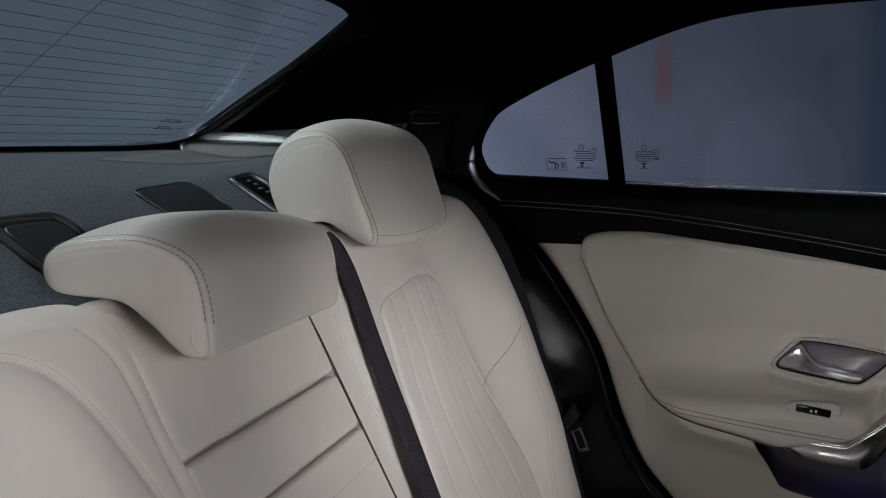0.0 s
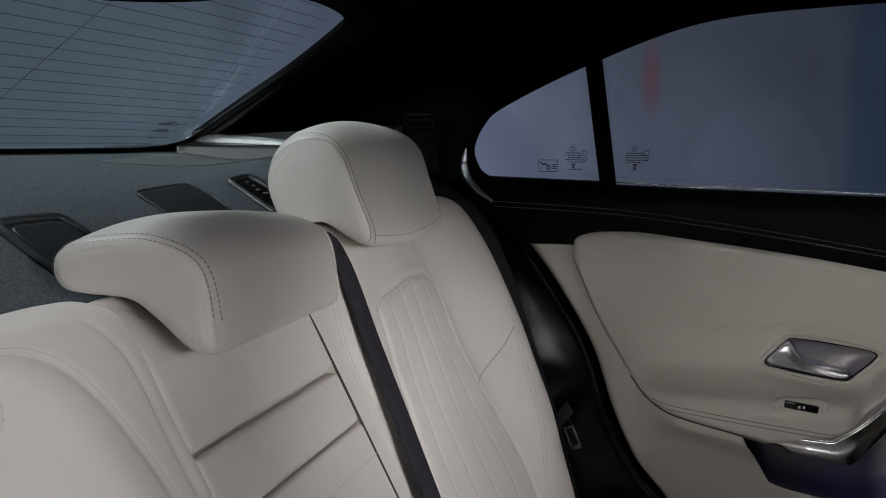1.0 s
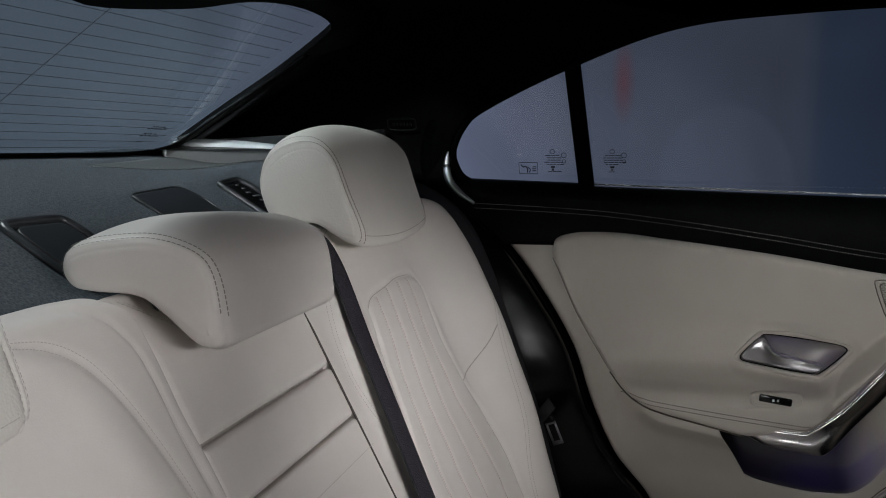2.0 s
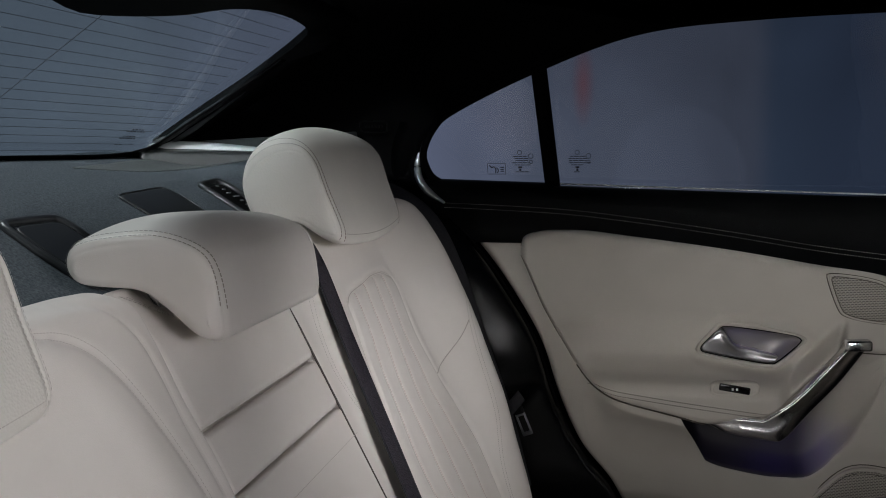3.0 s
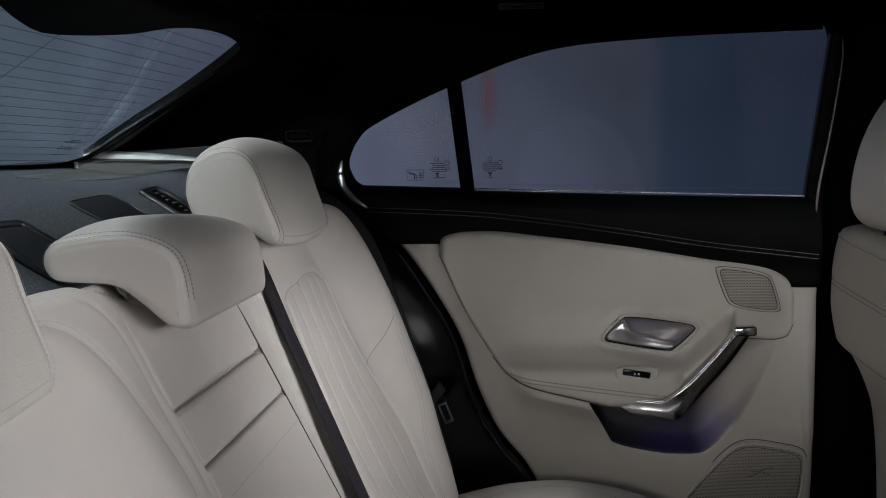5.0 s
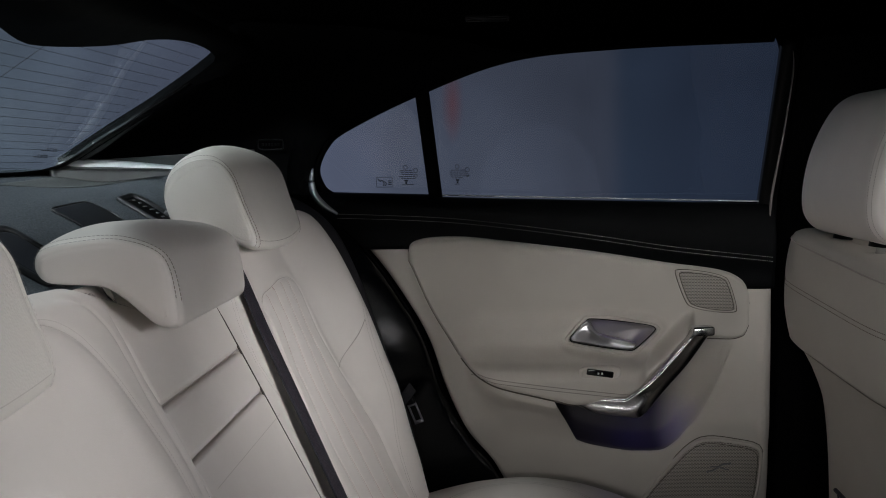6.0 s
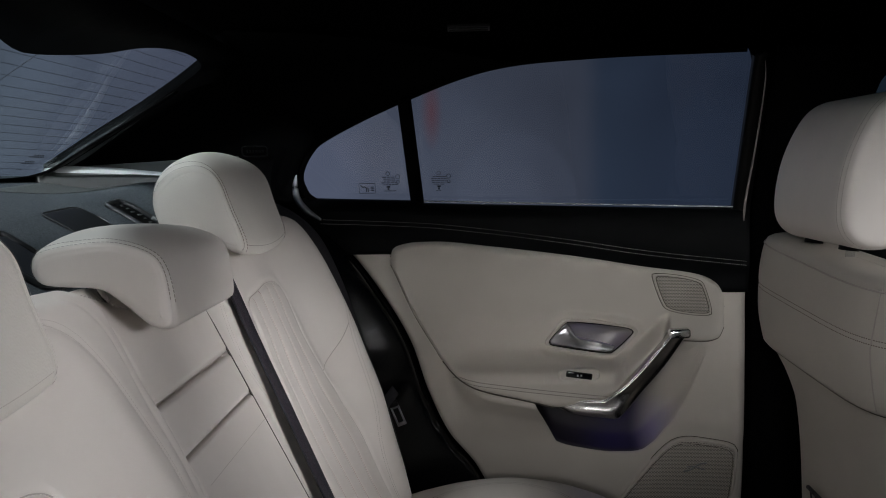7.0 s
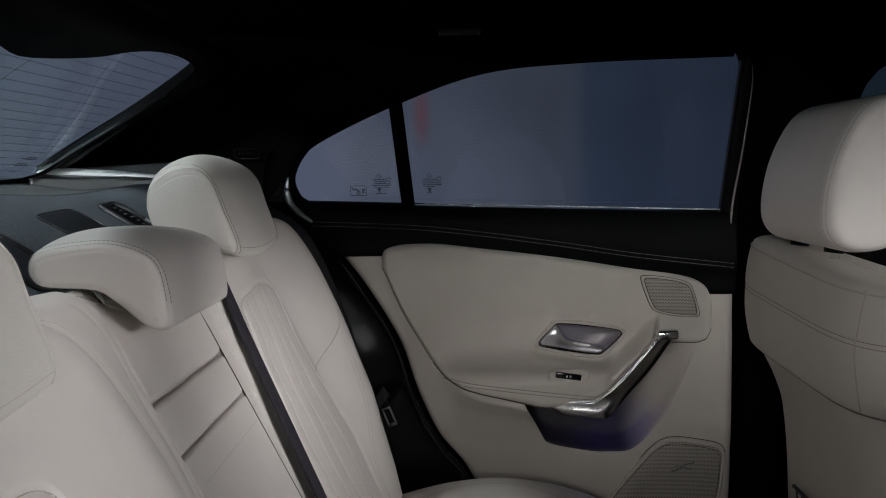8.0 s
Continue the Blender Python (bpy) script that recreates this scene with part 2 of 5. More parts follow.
def stitch_bm(pts, normal, bm=None, length=0.0032, gap=0.0018, w=0.0009, h=0.0006):
    """a row of thread stitches along a curve; normal: one vector or one a point"""
    p = np.asarray(pts, float)
    s = np.r_[0, np.cumsum(np.linalg.norm(np.diff(p, axis=0), axis=1))]
    nm = np.asarray(normal, float)
    if nm.ndim == 1:
        nm = np.repeat(nm[None], len(p), 0)
    bm = bm or bmesh.new()
    q = 0.0
    at = lambda d, A: np.array([np.interp(d, s, A[:, k]) for k in range(3)])
    while q + length < s[-1]:
        a, b, nn = at(q, p), at(q + length, p), at(q, nm)
        nn /= np.linalg.norm(nn)
        t = b - a
        side = np.cross(t, nn)
        side *= w / 2 / max(np.linalg.norm(side), 1e-9)
        mid = (a + b) / 2 + nn * h
        v = [bm.verts.new(x) for x in (a, a + t * 0.15 + side + nn * h * 0.6, b - t * 0.15 + side + nn * h * 0.6, b, b - t * 0.15 - side + nn * h * 0.6, a + t * 0.15 - side + nn * h * 0.6, mid)]
        for i in range(6):
            bm.faces.new((v[i], v[(i + 1) % 6], v[6]))
        q += length + gap
    return bm


# ---- seat frame: u across, v up the reclined backrest, d out towards the front ----
S0, SU, SN = np.array((0, 0.39, 0.70)), np.array((0, 0.454, 0.891)), np.array((0, -0.891, 0.454))
SX = np.array((1.0, 0, 0))


def seat(u, v, d):
    u, v, d = np.broadcast_arrays(np.asarray(u, float), v, d)
    return S0 + u[..., None] * SX + v[..., None] * SU + d[..., None] * SN


# ---- setting ----
def studio():
    bm = box_bm((0, 0, -0.35), (40, 40, 0.1))
    set_structure(part("ground", bm, "carpet", smooth=False), "dark studio floor under the car", "floor")
    # far wall of the studio, curving round the car; its dim light is painted as glow
    a = np.linspace(radians(-75), radians(165), 64)
    z = np.linspace(-0.3, 7.5, 12)
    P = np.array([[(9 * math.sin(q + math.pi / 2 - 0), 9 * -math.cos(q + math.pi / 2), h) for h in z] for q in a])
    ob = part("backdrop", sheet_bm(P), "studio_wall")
    set_structure(ob, "blue-grey wall of the photo studio, its light painted as glow", "backdrop")


def studio_wall_material():
    m = bpy.data.materials.new("studio_wall")
    m.use_nodes = True
    n, l = m.node_tree.nodes, m.node_tree.links
    n.remove(n["Principled BSDF"])
    em, co, sep = n.new("ShaderNodeEmission"), n.new("ShaderNodeTexCoord"), n.new("ShaderNodeSeparateXYZ")
    l.new(co.outputs["Object"], sep.inputs[0])
    # broad bands of light painted into the glow, by depth of the car, and a fall-off upwards
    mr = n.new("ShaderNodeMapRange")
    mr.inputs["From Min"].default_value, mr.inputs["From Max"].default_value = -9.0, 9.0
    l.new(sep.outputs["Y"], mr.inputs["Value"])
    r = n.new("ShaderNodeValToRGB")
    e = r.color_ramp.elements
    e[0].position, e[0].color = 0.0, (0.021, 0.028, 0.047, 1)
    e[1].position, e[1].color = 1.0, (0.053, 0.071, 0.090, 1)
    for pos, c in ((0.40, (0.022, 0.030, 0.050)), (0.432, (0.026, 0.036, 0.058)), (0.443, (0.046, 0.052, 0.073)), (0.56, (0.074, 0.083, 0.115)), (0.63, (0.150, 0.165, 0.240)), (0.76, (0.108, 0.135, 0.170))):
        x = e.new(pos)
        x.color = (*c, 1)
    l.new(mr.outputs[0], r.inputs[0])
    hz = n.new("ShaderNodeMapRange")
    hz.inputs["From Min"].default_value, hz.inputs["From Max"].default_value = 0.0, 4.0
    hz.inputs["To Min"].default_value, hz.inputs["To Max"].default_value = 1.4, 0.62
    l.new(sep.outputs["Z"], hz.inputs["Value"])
    # uneven wash of light over the wall, painted into the glow as noise
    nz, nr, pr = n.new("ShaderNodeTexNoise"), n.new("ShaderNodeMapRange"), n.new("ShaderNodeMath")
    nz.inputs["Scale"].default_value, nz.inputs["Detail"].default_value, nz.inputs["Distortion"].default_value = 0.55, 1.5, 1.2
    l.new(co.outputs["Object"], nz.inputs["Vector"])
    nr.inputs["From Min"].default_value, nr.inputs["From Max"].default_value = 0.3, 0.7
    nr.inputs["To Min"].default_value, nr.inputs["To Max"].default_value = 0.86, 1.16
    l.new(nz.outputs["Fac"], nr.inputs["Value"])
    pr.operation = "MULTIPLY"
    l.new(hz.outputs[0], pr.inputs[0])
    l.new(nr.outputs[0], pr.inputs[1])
    # a pale arch low on the wall, painted for the reflections in the side glass
    cy, cz, glow_arc, last = n.new("ShaderNodeMapRange"), n.new("ShaderNodeMapRange"), n.new("ShaderNodeMapRange"), n.new("ShaderNodeMath")
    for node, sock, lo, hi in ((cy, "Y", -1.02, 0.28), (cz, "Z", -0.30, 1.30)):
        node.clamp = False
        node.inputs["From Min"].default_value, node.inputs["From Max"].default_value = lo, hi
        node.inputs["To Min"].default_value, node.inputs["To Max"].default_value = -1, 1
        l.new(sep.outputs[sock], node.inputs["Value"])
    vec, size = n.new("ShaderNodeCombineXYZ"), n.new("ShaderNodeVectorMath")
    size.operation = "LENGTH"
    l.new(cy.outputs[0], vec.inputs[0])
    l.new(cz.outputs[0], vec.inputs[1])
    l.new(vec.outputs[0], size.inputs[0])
    glow_arc.interpolation_type = "SMOOTHSTEP"
    glow_arc.inputs["From Min"].default_value, glow_arc.inputs["From Max"].default_value = 1.0, 0.90
    glow_arc.inputs["To Min"].default_value, glow_arc.inputs["To Max"].default_value = 1.0, 1.13
    l.new(size.outputs["Value"], glow_arc.inputs["Value"])
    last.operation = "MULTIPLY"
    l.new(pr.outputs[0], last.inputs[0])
    l.new(glow_arc.outputs[0], last.inputs[1])
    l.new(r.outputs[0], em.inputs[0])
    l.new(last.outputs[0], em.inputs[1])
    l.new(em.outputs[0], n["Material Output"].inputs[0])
    M["studio_wall"] = m


studio_wall_material()
studio()

# window line of the left side: y, z along the upper edge from front to rear
ARC_Y = [-0.366, -0.358, -0.353, -0.345, -0.325, -0.215, -0.093, -0.011, 0.073, 0.159, 0.222, 0.285, 0.342, 0.373, 0.390, 0.396]
ARC_Z = [1.040, 1.066, 1.079, 1.089, 1.0945, 1.092, 1.087, 1.083, 1.071, 1.048, 1.021, 0.996, 0.966, 0.943, 0.919, 0.895]


def gx(z):
    """the side glass leans inwards"""
    return 0.74 - 0.42 * (np.asarray(z, float) - 0.84)


def roof_z(x, y):
    edge = herm(y, [-1.4, -0.9, -0.36, 0.0, 0.2, 0.36, 0.50], [1.03, 1.10, 1.125, 1.12, 1.11, 1.095, 1.075])
    crown = 0.055 * herm(y, [-1.4, -0.4, 0.3, 0.5], [1, 1, 0.7, 0.25])
    return edge + crown * (1 - (np.abs(x) / 0.62) ** 2)


def ceiling():
    x, y = np.meshgrid(np.linspace(-0.63, 0.63, 40), np.linspace(-1.3, 0.47, 60), indexing="ij")
    P = np.stack([x, y, roof_z(x, y)], -1)
    bm = thick_bm(P, (0, 0, 0.03))
    set_structure(part("ceiling", bm, "headliner"), "black fabric headliner of the car roof", "ceiling")


ceiling()


def header(side):
    """the trim that rolls from the roof down to the top of the side windows"""
    ys = np.r_[np.linspace(-1.3, -0.4, 12), np.linspace(-0.366, -0.322, 14), np.linspace(-0.31, 0.40, 56)]
    rows = []
    for y in ys:
        zt = float(np.interp(y, ARC_Y, ARC_Z)) if y > -0.367 else 1.04 + 0.05 * min(1, (-0.36 - y) / 0.2) - 0.25 * max(0, -0.7 - y)
        xt = float(gx(zt)) - 0.012
        yr = min(y, 0.47)
        za = float(roof_z(0.60, yr)) + 0.004
        top, low = np.array((0.60 * side, yr, za)), np.array((xt * side, y, zt + 0.006))
        if za < zt:
            top[2] = zt + 0.03
        mid = np.array(((xt + 0.005) * side, y, max(zt + 0.026, (zt + za) / 2)))
        rows.append(spline([top, top * 0.4 + mid * 0.6, mid, low], 10))
    ob = part("wall_header_left" if side > 0 else "wall_header_right", thick_bm(np.array(rows), (0.03 * side, 0, 0.01)), "headliner")
    set_structure(ob, "black roof rail trim above the side windows", "wall")


def c_pillar(side):
    """rear roof pillar trim between the side window and the rear window"""
    ya = spline([(gx(1.079) - 0.012, 0.03, 1.079), (gx(1.048) - 0.012, 0.159, 1.049), (gx(0.996) - 0.012, 0.285, 0.996), (gx(0.941) - 0.01, 0.374, 0.941), (gx(0.895) - 0.008, 0.398, 0.895), (0.715, 0.405, 0.845)], 40)
    yb = spline([(0.33, 0.452, 1.10), (0.44, 0.460, 1.085), (0.505, 0.505, 1.060), (0.545, 0.60, 1.006), (0.572, 0.70, 0.954), (0.585, 0.785, 0.905)], 40)
    P = []
    for a, b in zip(ya, yb):
        m = (a + b) / 2 + np.array((0.045, 0.02, 0.02))
        P.append(spline([a, a * 0.7 + m * 0.3 + np.array((0.012, 0.01, 0.004)), m, b], 24))
    P = np.array(P) * np.array((side, 1, 1))
    ob = part("wall_pillar_rear_left" if side > 0 else "wall_pillar_rear_right", thick_bm(P, (0.03 * side, 0.02, 0.02)), "pillar_cloth")
    return set_structure(ob, "black trim of the rear roof pillar", "wall")


def pillar_ledge(side):
    """rounded foot of the pillar trim where it meets the parcel shelf: a soft roll along each side"""
    rows, line = [], []
    for k in np.linspace(0.0, 1, 48):
        o = np.array((0.535, 0.768, 0.914)) * (1 - k) + np.array((0.690, 0.50, 0.932)) * k
        i = np.array((0.510, 0.772, 0.904)) * (1 - k) + np.array((0.612, 0.50, 0.899)) * k
        mix = lambda f, up: i * (1 - f) + o * f + np.array((0, 0, up))
        f = float(np.interp(k, [0, 0.6, 1], [0.96, 0.16, 0.10]))
        line.append(mix(f, 0.001))
        rows.append(spline([mix(1.06, -0.004), mix(1.0, 0.004), mix(0.88, 0.005), mix(0.70, 0.003), mix(0.50, 0.001), mix(0.30, 0.001), mix(0.14, 0.003), mix(0.02, 0.001), mix(-0.02, -0.012), i + np.array((-0.004, 0, -0.04))], 44))
    ob = part("wall_pillar_foot_left" if side > 0 else "wall_pillar_foot_right", thick_bm(np.array(rows) * np.array((side, 1, 1)), (0.004 * side, 0, -0.01)), "ledge_plastic")
    set_structure(ob, "satin grey foot of the rear pillar trim", "wall")
    # the sheen on it is made as one pale bead, from the window's corner to the seat
    line = spline(np.array(line[::6]) * np.array((side, 1, 1)), 40)
    rad = np.interp(np.linspace(0, 1, len(line)), [0, 0.1, 0.6, 1], [0.0040, 0.0085, 0.0060, 0.003])
    ob = part("sheen_pillar_foot_left" if side > 0 else "sheen_pillar_foot_right", tube_bm(line, rad, 14), "foot_sheen")
    set_structure(ob, "pale bead for the sheen on the rear pillar foot", "trim")


def pillar_edge(side):
    """satin strip added for the sheen between the pillar cloth and the rear pane, thinned as it fades upwards"""
    c = spline([(0.556, 0.775, 0.906), (0.541, 0.70, 0.948), (0.518, 0.62, 0.990), (0.497, 0.56, 1.021)], 30)
    rr = np.interp(np.linspace(0, 1, 30), [0, 0.3, 0.7, 1], [0.006, 0.010, 0.0055, 0.0005])
    ob = part("trim_rear_pillar_left" if side > 0 else "trim_rear_pillar_right", tube_bm(c * np.array((side, 1, 1)), rr, 12), "satin_plastic")
    set_structure(ob, "dark satin strip for the sheen beside the rear window", "trim")


for s in (1, -1):
    pillar_edge(s)
    header(s)
    c_pillar(s)
    pillar_ledge(s)


def shelf_z(x, y):
    """flat under the glass, falling steeply towards the backrest"""
    return herm(y, [0.40, 0.47, 0.53, 0.585, 0.615, 0.65, 0.83], [0.775, 0.785, 0.815, 0.849, 0.863, 0.872, 0.905]) + 0.13 * np.asarray(x, float) ** 2 * smooth(0.72, 0.56, y) + 0.003 * smooth(0.38, 0.52, np.abs(x)) * smooth(0.55, 0.65, y)


def parcel_shelf():
    top = set_structure(new("parcel_shelf"), "dark grey cloth parcel shelf behind the rear seat", "shelf")
    x, y = np.meshgrid(np.linspace(-0.62, 0.62, 80), np.linspace(0.46, 0.83, 70), indexing="ij")
    part("cloth", thick_bm(np.stack([x, y, shelf_z(x, y)], -1), (0, 0, -0.03)), "shelf_cloth", top)

    def lid(x0, x1, y0, y1, up, material, name, parent, label="", r=0.006):
        a = np.linspace(0, 2 * math.pi, 48, endpoint=False)
        c, s = np.cos(a), np.sin(a)
        n = 7.0
        ux, uy = np.sign(c) * np.abs(c) ** (2 / n), np.sign(s) * np.abs(s) ** (2 / n)
        rings = []
        for k, h in ((1.0, -0.002), (1.0, up * 0.6), (0.985, up), (0.94, up), (0.5, up), (0.1, up)):
            px, py = (x0 + x1) / 2 + ux * (x1 - x0) / 2 * k, (y0 + y1) / 2 + uy * (y1 - y0) / 2 * k
            rings.append(np.stack([px, py - h * 0.5, shelf_z(px, py) + h * 0.85], 1))
        return part(name, loft_bm(rings), material, parent, label)

    def frame_loop(x0, x1, y0, y1, rr, parent):
        a = np.linspace(0, 2 * math.pi, 49)
        c, s = np.cos(a), np.sin(a)
        px = (x0 + x1) / 2 + np.sign(c) * np.abs(c) ** 0.28 * (x1 - x0) / 2
        py = (y0 + y1) / 2 + np.sign(s) * np.abs(s) ** 0.28 * (y1 - y0) / 2
        part("lid_frame", tube_bm(np.stack([px, py, shelf_z(px, py) + 0.002], 1), rr, 8), "lid_edge", parent)

    for sx in (0.198, -0.198):
        g = lid(sx - 0.052, sx + 0.052, 0.545, 0.608, 0.0025, "shelf_lid", "anchor_lid", top, "smooth dark anchor cover")
        frame_loop(sx - 0.053, sx + 0.053, 0.544, 0.609, 0.0012, g)
    g = lid(-0.074, -0.004, 0.515, 0.581, 0.0035, "shelf_lid", "anchor_lid", top, "smooth dark anchor cover in a frame")
    frame_loop(-0.082, 0.004, 0.508, 0.588, 0.0042, g)
    g = lid(0.326, 0.366, 0.51, 0.588, 0.002, "black_plastic", "belt_outlet", top, "black belt outlet with small printed symbols")
    frame_loop(0.318, 0.374, 0.505, 0.595, 0.004, g)
    rng = random.Random(4)
    for i in range(9):
        py = 0.583 - 0.0075 * i
        px = 0.346 + rng.uniform(-0.004, 0.004)
        part("symbol", box_bm((px, py - 0.002, float(shelf_z(px, py)) + 0.0035), (rng.uniform(0.006, 0.022), 0.0022, 0.0006), 0, Euler((radians(31), 0, 0)).to_matrix().to_4x4()), "print_grey", g)
    # perforated loudspeaker field in the rear corner
    for sd in (1, -1):
        A = spline([(0.285, 0.742), (0.38, 0.754), (0.47, 0.760), (0.56, 0.752)], 30)
        B = spline([(0.285, 0.738), (0.38, 0.694), (0.47, 0.655), (0.54, 0.625)], 30)
        P = []
        for a, b in zip(A, B):
            q = [a * (1 - k) + b * k for k in np.linspace(0, 1, 10)]
            P.append([(sd * w[0], w[1], float(shelf_z(w[0], w[1])) + 0.0010) for w in q])
        part("speaker_field", thick_bm(np.array(P), (0, 0, -0.003)), "shelf_mesh", top, "finely perforated speaker field")
    return top


shelf = parcel_shelf()


# ---- rear window ----
RW0, RWS = np.array((0, 0.80, 0.90)), np.array((0, -0.33, 0.172))  # foot of the pane and the way to its top


def rw(x, t):
    """a point of the rear pane: x across, t from its foot (0) to its top (1)"""
    x, t = np.broadcast_arrays(np.asarray(x, float), t)
    base = RW0 + t[..., None] * RWS
    return base + x[..., None] * SX + (0.012 - 0.05 * x[..., None] ** 2) * np.array((0, 0.9, 0.45)) * 1.0


def rear_window():
    top = set_structure(new("window_1"), "tinted rear window with heating wires", "window")
    x, t = np.meshgrid(np.linspace(-0.58, 0.58, 40), np.linspace(-0.06, 1.06, 24), indexing="ij")
    pane = part("pane", thick_bm(rw(x, t), (0, 0.0018, 0.0035)), "tinted_glass", top, "blue-grey tinted glass")
    pane.visible_shadow = False
    # printed black border: inner outline of the clear part
    half = spline([(0, 0.028), (0.36, 0.036), (0.48, 0.062), (0.526, 0.115), (0.513, 0.33), (0.478, 0.63), (0.447, 0.88), (0.418, 0.955), (0.34, 0.982), (0.26, 0.972), (0.195, 0.930), (0.145, 0.862), (0.085, 0.812), (0.03, 0.780), (0, 0.772)], 70)
    full = np.vstack([half, (half * np.array((-1, 1)))[::-1][1:-1]])
    outer = []
    for a, b in full:
        outer.append((max(-0.6, min(0.6, a * 1.35)) if abs(a) > 1e-6 else 0, 1.09 if b > 0.7 else 0.5 + (b - 0.5) * 1.25))
    ring = [rw(a, b) - np.array((0, 0.002, 0.004)) for a, b in full], [rw(a, b) - np.array((0, 0.002, 0.004)) for a, b in outer]
    n = len(full)
    P = np.array([[ring[0][i % n], ring[1][i % n]] for i in range(n + 1)])
    part("printed_border", thick_bm(P, (0, -0.001, -0.002)), "rubber", top, "black border print round the pane")
    # black sealing strip along each slanting side
    for sd in (1, -1):
        c = spline([(0.478, 0.9140), (0.500, 0.9205), (0.503, 0.932), (0.498, 0.945), (0.490, 0.962), (0.484, 0.980), (0.476, 0.998), (0.466, 1.018), (0.456, 1.036)], 50)
        lines = []
        for dx in (0.0, 0.006, 0.012, 0.017):
            qx = c[:, 0] + 0.006 + dx * np.interp(c[:, 1], [0.914, 0.925, 0.99, 1.036], [1.6, 1.15, 1.0, 0.9])
            qt = (c[:, 1] - RW0[2] - 0.45 * (0.012 - 0.05 * qx ** 2)) / RWS[2]
            lines.append(rw(sd * qx, qt) - np.array((0, 0.003, 0.006)))
        part("sealing_strip", thick_bm(np.stack(lines, 1), (0, -0.0008, -0.0016)), "black_plastic", top, "black rubber sealing strip")
    for i in range(19):
        t0 = 0.05 + 0.9 * i / 18
        w = float(np.interp(t0, [0, 0.11, 0.9, 1], [0.46, 0.50, 0.42, 0.33])) - 0.02
        xs = np.linspace(-w, w, 40)
        p = rw(xs, t0 + 0.012 * (xs / w) ** 2) - np.array((0, 0.0008, 0.0016))
        part("heating_wire", tube_bm(p, 0.00024, 5), "print_dark", top)
    p = rw(np.linspace(0.115, 0.035, 12), np.linspace(0.02, 0.86, 12)) - np.array((0, 0.0008, 0.0016))
    part("aerial_wire", tube_bm(p, 0.0003, 5), "print_dark", top)
    return top


rear_window()


